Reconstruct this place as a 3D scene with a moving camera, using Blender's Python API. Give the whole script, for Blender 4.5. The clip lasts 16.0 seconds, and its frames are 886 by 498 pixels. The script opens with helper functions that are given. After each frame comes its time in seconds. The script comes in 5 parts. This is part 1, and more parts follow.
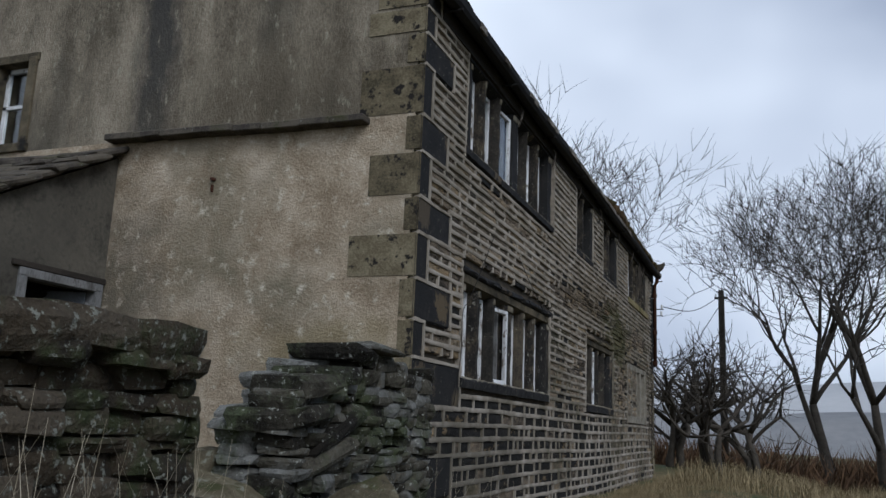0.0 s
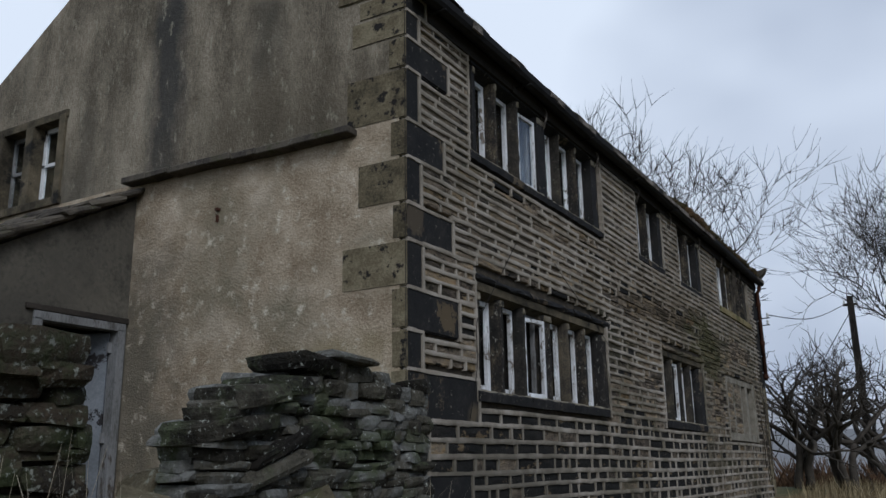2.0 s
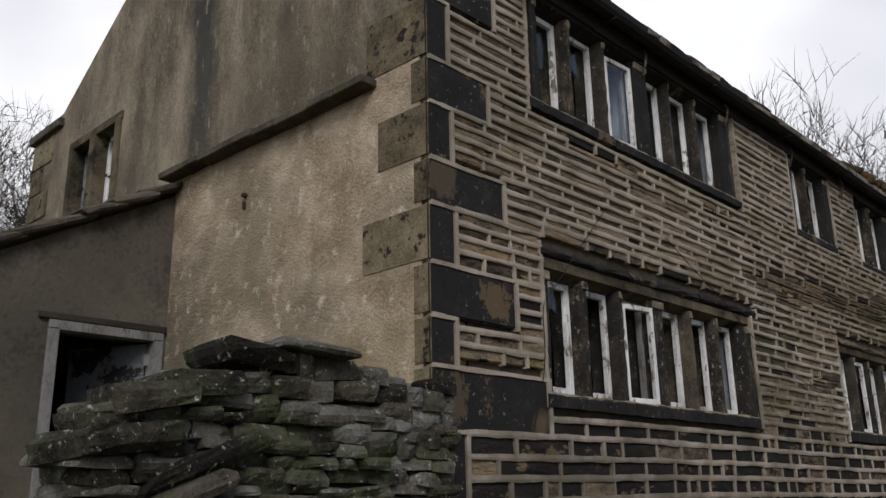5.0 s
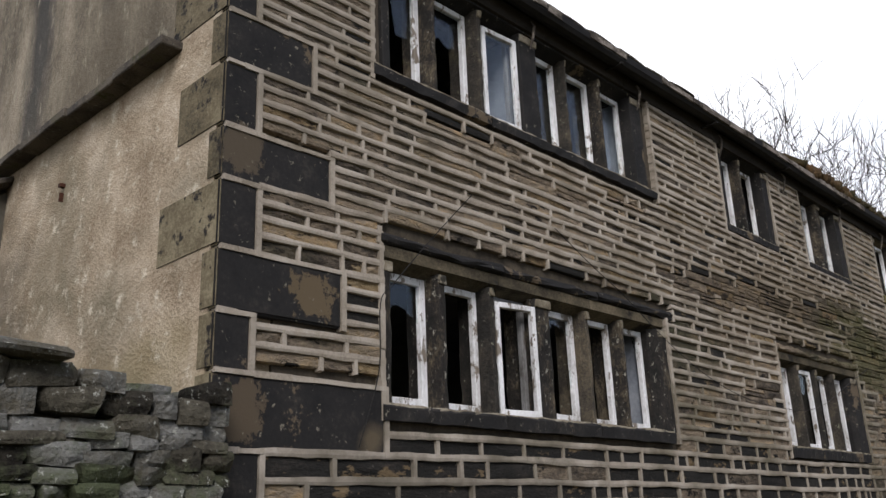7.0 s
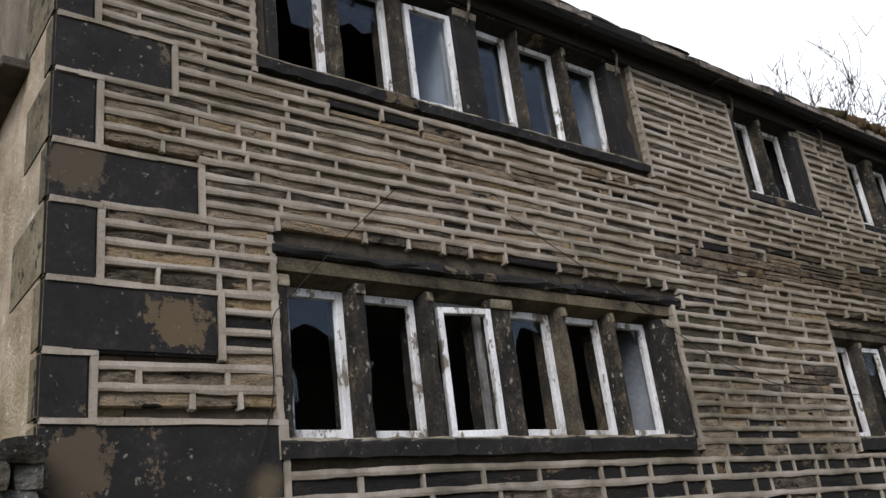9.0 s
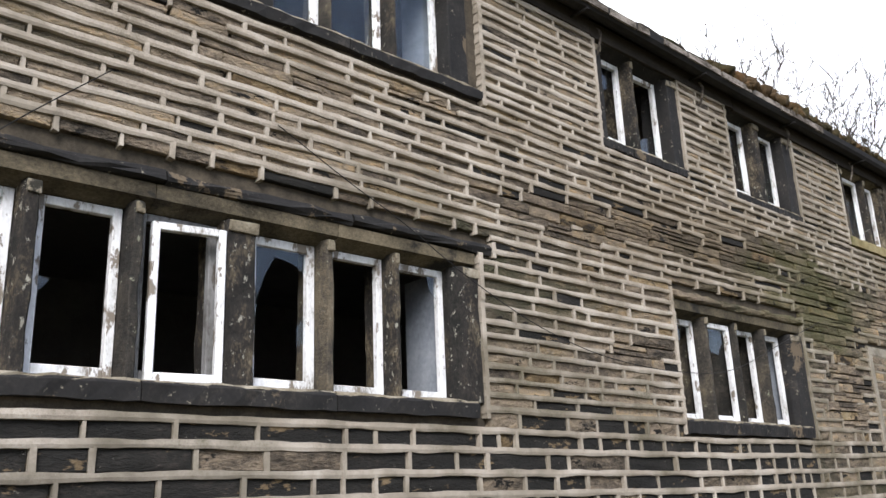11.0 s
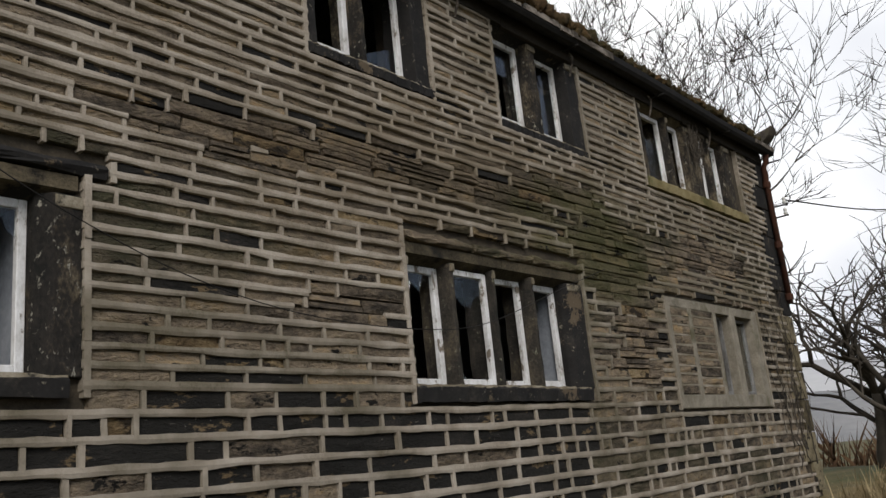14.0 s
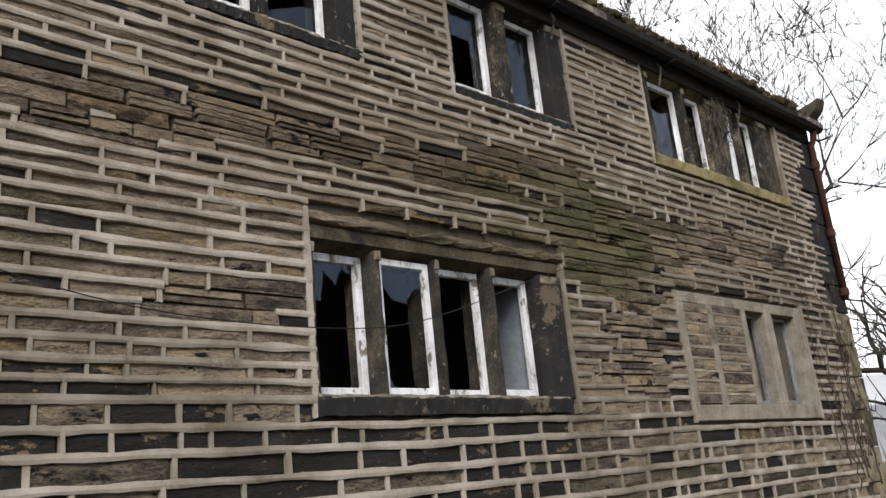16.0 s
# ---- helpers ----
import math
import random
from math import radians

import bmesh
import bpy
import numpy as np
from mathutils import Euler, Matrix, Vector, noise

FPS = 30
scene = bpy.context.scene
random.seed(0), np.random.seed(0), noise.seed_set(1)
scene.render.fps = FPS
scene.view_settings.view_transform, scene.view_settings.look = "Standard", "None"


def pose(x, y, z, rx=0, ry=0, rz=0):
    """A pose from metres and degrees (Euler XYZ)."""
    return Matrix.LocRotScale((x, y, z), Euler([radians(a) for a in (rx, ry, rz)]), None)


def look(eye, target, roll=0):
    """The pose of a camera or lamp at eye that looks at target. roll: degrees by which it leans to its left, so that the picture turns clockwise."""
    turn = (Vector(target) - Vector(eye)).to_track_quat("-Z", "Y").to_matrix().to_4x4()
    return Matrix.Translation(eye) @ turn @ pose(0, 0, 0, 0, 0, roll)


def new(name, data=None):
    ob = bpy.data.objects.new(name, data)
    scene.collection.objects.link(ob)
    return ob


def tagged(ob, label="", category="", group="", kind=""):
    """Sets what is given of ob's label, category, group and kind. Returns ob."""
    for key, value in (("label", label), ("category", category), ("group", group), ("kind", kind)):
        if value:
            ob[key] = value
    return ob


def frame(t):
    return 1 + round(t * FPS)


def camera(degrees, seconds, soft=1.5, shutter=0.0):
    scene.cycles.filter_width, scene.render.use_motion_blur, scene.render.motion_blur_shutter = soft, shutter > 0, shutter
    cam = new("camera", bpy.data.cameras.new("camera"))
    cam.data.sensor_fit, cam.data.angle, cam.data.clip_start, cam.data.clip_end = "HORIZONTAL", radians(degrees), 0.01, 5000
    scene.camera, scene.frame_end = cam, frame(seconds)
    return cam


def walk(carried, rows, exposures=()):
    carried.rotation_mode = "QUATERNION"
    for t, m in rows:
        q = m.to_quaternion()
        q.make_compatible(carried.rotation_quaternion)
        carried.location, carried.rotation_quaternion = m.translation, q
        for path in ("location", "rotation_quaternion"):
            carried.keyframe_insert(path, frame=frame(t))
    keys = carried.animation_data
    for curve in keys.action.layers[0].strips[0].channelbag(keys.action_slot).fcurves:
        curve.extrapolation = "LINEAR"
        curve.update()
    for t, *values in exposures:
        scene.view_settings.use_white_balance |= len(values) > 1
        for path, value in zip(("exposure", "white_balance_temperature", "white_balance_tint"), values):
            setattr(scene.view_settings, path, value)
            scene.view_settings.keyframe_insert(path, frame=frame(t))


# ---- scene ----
cam = camera(54.4, 16.0)
PATH = [
    (0, (-0.201, 0.396, 1.666), (-0.919, 2.219, 2.072), 2.3),
    (0.5, (-0.031, 0.66, 1.595), (-0.755, 2.433, 2.173), 3.0),
    (1, (0.187, 0.875, 1.59), (-0.73, 2.522, 2.258), 4.3),
    (1.5, (0.522, 1.014, 1.497), (-0.453, 2.659, 2.084), 1.8),
    (2, (0.678, 1.262, 1.45), (-0.303, 2.932, 1.947), -0.9),
    (2.5, (0.763, 1.599, 1.375), (-0.429, 3.136, 1.84), -0.9),
    (3, (0.907, 1.864, 1.339), (-0.513, 3.205, 1.77), -2.7),
    (3.5, (0.954, 2.101, 1.304), (-0.503, 3.38, 1.796), -1.9),
    (4, (0.736, 2.612, 1.333), (-0.709, 3.885, 1.874), -0.0),
    (4.5, (0.684, 2.887, 1.421), (-0.688, 4.241, 1.953), -0.2),
    (4.7, (0.683, 3.019, 1.431), (-0.663, 4.395, 1.973), -0.6),
    (6.8, (0.781, 4.595, 1.413), (-0.527, 5.973, 2.039), -2.3),
    (7, (0.828, 4.707, 1.419), (-0.486, 6.083, 2.037), -2.2),
    (7.5, (0.913, 5.009, 1.402), (-0.38, 6.393, 2.046), -1.7),
    (8, (0.936, 5.366, 1.421), (-0.371, 6.721, 2.095), -5.0),
    (8.5, (0.955, 5.732, 1.372), (-0.443, 6.973, 2.082), -7.7),
    (9, (0.969, 6.111, 1.421), (-0.478, 7.302, 2.119), -7.2),
    (9.5, (0.948, 6.496, 1.408), (-0.399, 7.855, 1.988), -5.1),
    (9.7, (0.942, 6.656, 1.428), (-0.37, 8.064, 1.97), -5.2),
    (11.8, (0.997, 8.115, 1.54), (-0.453, 9.366, 2.117), -0.9),
    (12, (0.992, 8.242, 1.537), (-0.414, 9.531, 2.14), -1.5),
    (12.5, (1.017, 8.607, 1.597), (-0.27, 10.024, 2.177), -4.6),
    (13, (0.999, 8.933, 1.581), (-0.212, 10.43, 2.121), -4.1),
    (13.5, (0.948, 9.304, 1.596), (-0.225, 10.845, 2.098), -4.3),
    (14, (0.951, 9.628, 1.55), (-0.284, 11.122, 2.043), -5.8),
    (14.5, (0.974, 10.006, 1.558), (-0.371, 11.396, 2.067), -5.1),
    (15, (0.958, 10.377, 1.519), (-0.377, 11.739, 2.12), -3.4),
    (15.5, (0.957, 10.745, 1.523), (-0.363, 12.11, 2.152), -5.2),
    (16, (1.008, 11.149, 1.522), (-0.363, 12.5, 2.065), -5.8),
]
EXPOSURES = [(0, -0.48, 5500, 9), (2.0, -0.66, 5500, 9), (2.5, -0.78, 5650, 8), (3.0, -0.27, 6500, 10), (3.5, -0.33, 6300, 13), (4.5, -0.40, 6300, 13), (7, 0.22, 6150, 14), (9.2, 0.28, 6050, 13), (9.6, 0.70, 6000, 13), (11.8, 1.20, 6050, 12), (12.1, 1.20, 6050, 12), (12.5, 0.86, 6050, 12), (13.0, 0.60, 6100, 12), (13.6, -0.14, 6200, 11), (14.6, 0.27, 6650, 10), (15.1, 0.64, 6300, 12), (16, 0.64, 6250, 12)]
walk(cam, [(t, look(eye, target, roll)) for t, eye, target, roll in PATH], EXPOSURES)


# ---- world and light ----
SUN_EL, SUN_AZ = 40.0, 132.0      # degrees; azimuth clockwise from +y


def sky_world():
    w = bpy.data.worlds.new("overcast_sky")
    scene.world = w
    w.use_nodes = True
    nt = w.node_tree
    nt.nodes.clear()
    out = nt.nodes.new("ShaderNodeOutputWorld")
    bg = nt.nodes.new("ShaderNodeBackground")
    sky = nt.nodes.new("ShaderNodeTexSky")
    sky.sky_type, sky.sun_disc = "NISHITA", False
    sky.sun_elevation, sky.sun_rotation = radians(SUN_EL), radians(SUN_AZ)
    sky.air_density, sky.dust_density = 1.0, 2.0
    tc = nt.nodes.new("ShaderNodeTexCoord")
    mp = nt.nodes.new("ShaderNodeMapping")
    mp.inputs["Scale"].default_value = (1.0, 1.0, 1.5)
    mp.inputs["Location"].default_value = (0.35, 0.2, 0.1)
    nz = nt.nodes.new("ShaderNodeTexNoise")
    nz.inputs["Scale"].default_value, nz.inputs["Detail"].default_value, nz.inputs["Roughness"].default_value = 1.15, 4.0, 0.45
    cover = nt.nodes.new("ShaderNodeValToRGB")
    cover.color_ramp.elements[0].position, cover.color_ramp.elements[0].color = 0.36, (0.25, 0.25, 0.25, 1)
    cover.color_ramp.elements[1].position, cover.color_ramp.elements[1].color = 0.54, (1, 1, 1, 1)
    nz2 = nt.nodes.new("ShaderNodeTexNoise")
    nz2.inputs["Scale"].default_value, nz2.inputs["Detail"].default_value = 1.7, 3.5
    tone = nt.nodes.new("ShaderNodeValToRGB")
    tone.color_ramp.elements[0].position, tone.color_ramp.elements[0].color = 0.32, (6.3, 6.7, 7.7, 1)
    tone.color_ramp.elements[1].position, tone.color_ramp.elements[1].color = 0.62, (14.4, 14.4, 14.4, 1)
    mix = nt.nodes.new("ShaderNodeMix")
    mix.data_type = "RGBA"
    nt.links.new(tc.outputs["Generated"], mp.inputs["Vector"])
    nt.links.new(mp.outputs[0], nz.inputs["Vector"])
    nt.links.new(mp.outputs[0], nz2.inputs["Vector"])
    # the cloud is thicker and brighter towards the west, broken towards the north-east
    split = nt.nodes.new("ShaderNodeSeparateXYZ")
    nt.links.new(tc.outputs["Generated"], split.inputs[0])
    for source, target, west, up in ((nz, cover, -0.28, -0.16), (nz2, tone, -0.29, -0.08)):
        a = nt.nodes.new("ShaderNodeMath")
        a.operation = "MULTIPLY_ADD"
        nt.links.new(split.outputs["X"], a.inputs[0])
        a.inputs[1].default_value = west
        nt.links.new(source.outputs[0], a.inputs[2])
        b = nt.nodes.new("ShaderNodeMath")
        b.operation = "MULTIPLY_ADD"
        nt.links.new(split.outputs["Z"], b.inputs[0])
        b.inputs[1].default_value = up
        nt.links.new(a.outputs[0], b.inputs[2])
        nt.links.new(b.outputs[0], target.inputs[0])
    nt.links.new(cover.outputs[0], mix.inputs[0])
    nt.links.new(sky.outputs[0], mix.inputs[6])
    nt.links.new(tone.outputs[0], mix.inputs[7])
    nt.links.new(mix.outputs[2], bg.inputs[0])
    bg.inputs[1].default_value = 0.088
    nt.links.new(bg.outputs[0], out.inputs[0])


sky_world()
sun = new("sun", bpy.data.lights.new("sun", "SUN"))
sun.data.energy, sun.data.angle, sun.data.color = 2.5, radians(30), (1.0, 0.95, 0.88)
_d = Vector((math.sin(radians(SUN_AZ)) * math.cos(radians(SUN_EL)), math.cos(radians(SUN_AZ)) * math.cos(radians(SUN_EL)), math.sin(radians(SUN_EL))))
sun.matrix_world = look(_d * 60, (0, 0, 0))


# ---- materials ----
def material(name, stops, rough=0.9, scale=6.0, fine=60.0, bump=0.3, depth=0.01, per_object=0.0, per_island=0.0, stain=None, stain_scale=1.2,
             stain_range=(0.5, 0.62), stretch=(1, 1, 1), metal=0.0, lichen=None, lichen_range=(0.66, 0.7), lichen_scale=14.0, spec=0.15, patches=()):
    """Two scales of noise over a colour ramp; stains and lichen as patches of their own colour; bump from both scales."""
    m = bpy.data.materials.new(name)
    m.use_nodes = True
    nt = m.node_tree
    b = nt.nodes["Principled BSDF"]
    b.inputs["Roughness"].default_value, b.inputs["Metallic"].default_value = rough, metal
    b.inputs["Specular IOR Level"].default_value = spec
    geo, tc = nt.nodes.new("ShaderNodeNewGeometry"), nt.nodes.new("ShaderNodeTexCoord")
    mp = nt.nodes.new("ShaderNodeMapping")
    mp.inputs["Scale"].default_value = stretch
    nt.links.new(geo.outputs["Position"], mp.inputs["Vector"])

    def noise_node(s, detail, rgh=0.6):
        n = nt.nodes.new("ShaderNodeTexNoise")
        n.inputs["Scale"].default_value, n.inputs["Detail"].default_value, n.inputs["Roughness"].default_value = s, detail, rgh
        nt.links.new(mp.outputs[0], n.inputs["Vector"])
        return n.outputs[0]

    def maths(op, a, c):
        n = nt.nodes.new("ShaderNodeMath")
        n.operation = op
        for i, v in enumerate((a, c)):
            if isinstance(v, (int, float)):
                n.inputs[i].default_value = v
            else:
                nt.links.new(v, n.inputs[i])
        return n.outputs[0]

    def ramp(fac, els):
        r = nt.nodes.new("ShaderNodeValToRGB")
        while len(r.color_ramp.elements) < len(els):
            r.color_ramp.elements.new(0.5)
        for e, (p, c) in zip(r.color_ramp.elements, els):
            e.position, e.color = p, (*c, 1)
        nt.links.new(fac, r.inputs[0])
        return r.outputs[0]

    def mixed(fac, a, c):
        n = nt.nodes.new("ShaderNodeMix")
        n.data_type = "RGBA"
        nt.links.new(fac, n.inputs[0])
        nt.links.new(a, n.inputs[6])
        if isinstance(c, tuple):
            n.inputs[7].default_value = (*c, 1)
        else:
            nt.links.new(c, n.inputs[7])
        return n.outputs[2]

    big, small = noise_node(scale, 5), noise_node(fine, 4, 0.7)
    f = maths("ADD", maths("MULTIPLY", big, 0.62), maths("MULTIPLY", small, 0.38))
    if per_object:
        oi = nt.nodes.new("ShaderNodeObjectInfo")
        f = maths("ADD", f, maths("MULTIPLY", maths("SUBTRACT", oi.outputs["Random"], 0.5), per_object))
    if per_island:
        f = maths("ADD", f, maths("MULTIPLY", maths("SUBTRACT", geo.outputs["Random Per Island"], 0.5), per_island))
    col = ramp(f, stops)
    if stain:
        s = noise_node(stain_scale, 6, 0.65)
        s = maths("ADD", maths("MULTIPLY", s, 0.85), maths("MULTIPLY", small, 0.15))
        col = mixed(ramp(s, [(stain_range[0], (0, 0, 0)), (stain_range[1], (1, 1, 1))]), col, stain)
    for centre, radii, colour, strength in patches:
        edge = (0.66, 0.72) if strength > 0.88 else (0.35, 1.0)
        sub = nt.nodes.new("ShaderNodeVectorMath")
        sub.operation = "SUBTRACT"
        nt.links.new(geo.outputs["Position"], sub.inputs[0])
        sub.inputs[1].default_value = centre
        div = nt.nodes.new("ShaderNodeVectorMath")
        div.operation = "DIVIDE"
        nt.links.new(sub.outputs[0], div.inputs[0])
        div.inputs[1].default_value = radii
        ln = nt.nodes.new("ShaderNodeVectorMath")
        ln.operation = "LENGTH"
        nt.links.new(div.outputs[0], ln.inputs[0])
        far = maths("ADD", ln.outputs["Value"], maths("MULTIPLY", maths("SUBTRACT", noise_node(*((9.0, 9, 0.75) if strength > 0.88 else (3.0, 5))), 0.5), 2.6 if strength > 0.88 else 1.6))
        col = mixed(ramp(far, [(edge[0], (strength,) * 3), (edge[1], (0, 0, 0))]), col, colour)
    if lichen:
        s = noise_node(lichen_scale, 6, 0.7)
        col = mixed(ramp(s, [(lichen_range[0], (0, 0, 0)), (lichen_range[1], (1, 1, 1))]), col, lichen)
    nt.links.new(col, b.inputs["Base Color"])
    bm_ = nt.nodes.new("ShaderNodeBump")
    bm_.inputs["Strength"].default_value, bm_.inputs["Distance"].default_value = bump, depth
    nt.links.new(f if not (per_object or per_island) else maths("ADD", maths("MULTIPLY", big, 0.5), maths("MULTIPLY", small, 0.5)), bm_.inputs["Height"])
    nt.links.new(bm_.outputs[0], b.inputs["Normal"])
    return m


def glass_material(name):
    m = bpy.data.materials.new(name)
    m.use_nodes = True
    b = m.node_tree.nodes["Principled BSDF"]
    b.inputs["Base Color"].default_value = (0.85, 0.9, 0.92, 1)
    b.inputs["Roughness"].default_value, b.inputs["IOR"].default_value = 0.06, 1.5
    b.inputs["Transmission Weight"].default_value = 1.0
    return m


BROWNED = ((-3.06, 14.6, 3.75), (1, 2.9, 0.75), (0.105, 0.080, 0.050), 0.45)
MOSSY = ((-3.06, 16.9, 3.45), (1, 1.7, 0.75), (0.076, 0.078, 0.028), 0.72)
STONE = material("coursed_sandstone", [(0.24, (0.028, 0.024, 0.020)), (0.38, (0.095, 0.079, 0.060)), (0.48, (0.187, 0.150, 0.109)), (0.60, (0.288, 0.232, 0.161)), (0.76, (0.397, 0.284, 0.154))],
                 scale=11, fine=42, bump=1.0, depth=0.10, per_object=0.28, per_island=0.28, stretch=(1, 0.62, 1.5), stain=(0.060, 0.058, 0.034), stain_scale=0.55, stain_range=(0.52, 0.64), patches=[BROWNED, MOSSY], lichen=(0.016, 0.015, 0.013), lichen_range=(0.605, 0.635), lichen_scale=5)
FLAKED = [((-3.06, 7.66, 2.74), (0.5, 0.24, 0.18), (0.105, 0.080, 0.048), 0.95), ((-3.06, 7.20, 2.04), (0.5, 0.22, 0.24), (0.085, 0.066, 0.044), 0.9), ((-3.06, 7.16, 3.52), (0.5, 0.22, 0.20), (0.080, 0.064, 0.044), 0.9),
          ((-3.06, 8.10, 1.92), (0.5, 0.12, 0.16), (0.12, 0.095, 0.06), 0.7)]
# Sooty stone; its black also paints the eaves' shade on the upper lintels.
SOOT_SHADE = material("soot_and_eaves_shade_black_stone", [(0.35, (0.013, 0.013, 0.013)), (0.55, (0.022, 0.021, 0.020)), (0.66, (0.041, 0.037, 0.032))], scale=4, fine=45, bump=0.5, depth=0.012,
                stain=(0.105, 0.082, 0.055), stain_scale=1.9, stain_range=(0.59, 0.61), rough=0.75, lichen=(0.17, 0.155, 0.12), lichen_range=(0.63, 0.66), lichen_scale=20, spec=0.12, patches=FLAKED)
SOOT_FLAKING = material("flaking_soot_on_stone", [(0.35, (0.012, 0.012, 0.011)), (0.55, (0.021, 0.020, 0.018)), (0.66, (0.041, 0.036, 0.031))], scale=5, fine=50, bump=0.9, depth=0.04, stretch=(1, 0.5, 1.3),
                        stain=(0.135, 0.100, 0.058), stain_scale=7.0, stain_range=(0.575, 0.605), rough=0.8, lichen=(0.20, 0.19, 0.16), lichen_range=(0.665, 0.68), lichen_scale=30, spec=0.1)
MULLION = material("weathered_mullion_stone", [(0.38, (0.022, 0.021, 0.019)), (0.51, (0.046, 0.041, 0.034)), (0.66, (0.110, 0.092, 0.064))], scale=5.5, fine=50, bump=0.9, depth=0.025,
                   per_object=0.20, stretch=(1, 1, 0.85), lichen=(0.19, 0.19, 0.14), lichen_range=(0.63, 0.66), lichen_scale=22, spec=0.1)
JAMB = material("black_streaked_jamb_stone", [(0.36, (0.014, 0.014, 0.013)), (0.50, (0.029, 0.026, 0.023)), (0.57, (0.072, 0.060, 0.042)), (0.64, (0.144, 0.120, 0.084)), (0.74, (0.240, 0.210, 0.156))], scale=6.5, fine=55, bump=0.9, depth=0.02,
                per_object=0.10, stretch=(1, 1, 0.62), lichen=(0.24, 0.23, 0.19), lichen_range=(0.61, 0.64), lichen_scale=24, spec=0.1)
LINTEL = material("olive_brown_lintel_stone", [(0.34, (0.026, 0.023, 0.017)), (0.48, (0.072, 0.061, 0.041)), (0.62, (0.135, 0.112, 0.074)), (0.74, (0.200, 0.168, 0.118))], scale=4, fine=55, bump=0.8, depth=0.02,
                  per_object=0.16, stretch=(1, 0.8, 1), stain=(0.020, 0.019, 0.017), stain_scale=3.0, stain_range=(0.56, 0.62), spec=0.1)
WORN_EDGE = material("worn_buff_edge_stone", [(0.34, (0.085, 0.072, 0.048)), (0.5, (0.180, 0.155, 0.110)), (0.66, (0.290, 0.262, 0.205))], scale=8, fine=60, bump=0.9, depth=0.015, per_object=0.12,
                     stain=(0.030, 0.028, 0.022), stain_scale=6.0, stain_range=(0.56, 0.62))
LIMEWASH = material("pale_limewashed_reveal", [(0.34, (0.14, 0.155, 0.18)), (0.5, (0.21, 0.23, 0.26)), (0.66, (0.29, 0.31, 0.34))], scale=2.5, fine=30, bump=0.2, depth=0.004)
# The patch at z 4.95 mutes the mortar below the eaves.
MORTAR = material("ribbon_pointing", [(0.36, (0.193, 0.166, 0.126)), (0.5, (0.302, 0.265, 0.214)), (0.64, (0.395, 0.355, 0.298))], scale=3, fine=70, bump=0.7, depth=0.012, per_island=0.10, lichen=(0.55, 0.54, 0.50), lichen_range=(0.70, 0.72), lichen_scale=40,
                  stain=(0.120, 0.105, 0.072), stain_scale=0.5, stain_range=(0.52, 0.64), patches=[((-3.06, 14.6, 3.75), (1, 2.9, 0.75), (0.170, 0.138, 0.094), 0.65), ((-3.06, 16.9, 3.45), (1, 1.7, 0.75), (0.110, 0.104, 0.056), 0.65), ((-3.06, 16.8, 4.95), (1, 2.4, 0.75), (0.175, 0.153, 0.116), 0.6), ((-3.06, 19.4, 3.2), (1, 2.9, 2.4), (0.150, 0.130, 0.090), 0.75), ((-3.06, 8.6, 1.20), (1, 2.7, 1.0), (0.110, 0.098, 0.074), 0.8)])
BACKING = material("wall_core", [(0.35, (0.030, 0.026, 0.020)), (0.65, (0.085, 0.070, 0.050))], scale=9, fine=80, bump=0.6, depth=0.01)
RENDER_PALE = material("buff_render", [(0.38, (0.225, 0.174, 0.115)), (0.5, (0.365, 0.297, 0.208)), (0.62, (0.495, 0.415, 0.312))], scale=2.4, fine=42, bump=1.0, depth=0.05,
                       stain=(0.190, 0.166, 0.112), stain_scale=0.8, stain_range=(0.48, 0.66), lichen=(0.56, 0.50, 0.39), lichen_range=(0.56, 0.70), lichen_scale=8,
                       patches=[((-6.3, 7.0, 2.3), (0.9, 9, 1.9), (0.120, 0.108, 0.082), 0.75), ((-3.9, 7.0, 2.3), (1.0, 9, 0.35), (0.24, 0.20, 0.105), 0.5)])
RENDER_GREY = material("weathered_grey_render", [(0.38, (0.094, 0.081, 0.057)), (0.5, (0.190, 0.161, 0.117)), (0.62, (0.305, 0.265, 0.196))], scale=1.8, fine=42, bump=1.0, depth=0.05,
                       stain=(0.076, 0.070, 0.054), stain_scale=0.6, stain_range=(0.52, 0.66), lichen=(0.30, 0.275, 0.205), lichen_range=(0.58, 0.70), lichen_scale=7, stretch=(1.3, 1, 0.6),
                       patches=[((-6.05, 7.0, 5.6), (0.34, 9, 2.6), (0.040, 0.040, 0.038), 0.85), ((-4.7, 7.0, 4.7), (1.5, 9, 0.9), (0.085, 0.070, 0.046), 0.6)])
RENDER_DARK = material("dark_outhouse_render", [(0.38, (0.048, 0.044, 0.036)), (0.5, (0.088, 0.080, 0.064)), (0.62, (0.130, 0.116, 0.090))], scale=1.8, fine=22, bump=0.8, depth=0.03,
                       stain=(0.045, 0.042, 0.036), stain_scale=0.9, stain_range=(0.52, 0.64))
QUOIN_BUFF = material("gable_quoin_stone", [(0.34, (0.055, 0.046, 0.028)), (0.5, (0.130, 0.108, 0.066)), (0.66, (0.215, 0.184, 0.118))], scale=5, fine=40, bump=0.7, depth=0.02, per_object=0.22,
                      stain=(0.018, 0.016, 0.014), stain_scale=8.0, stain_range=(0.555, 0.60))
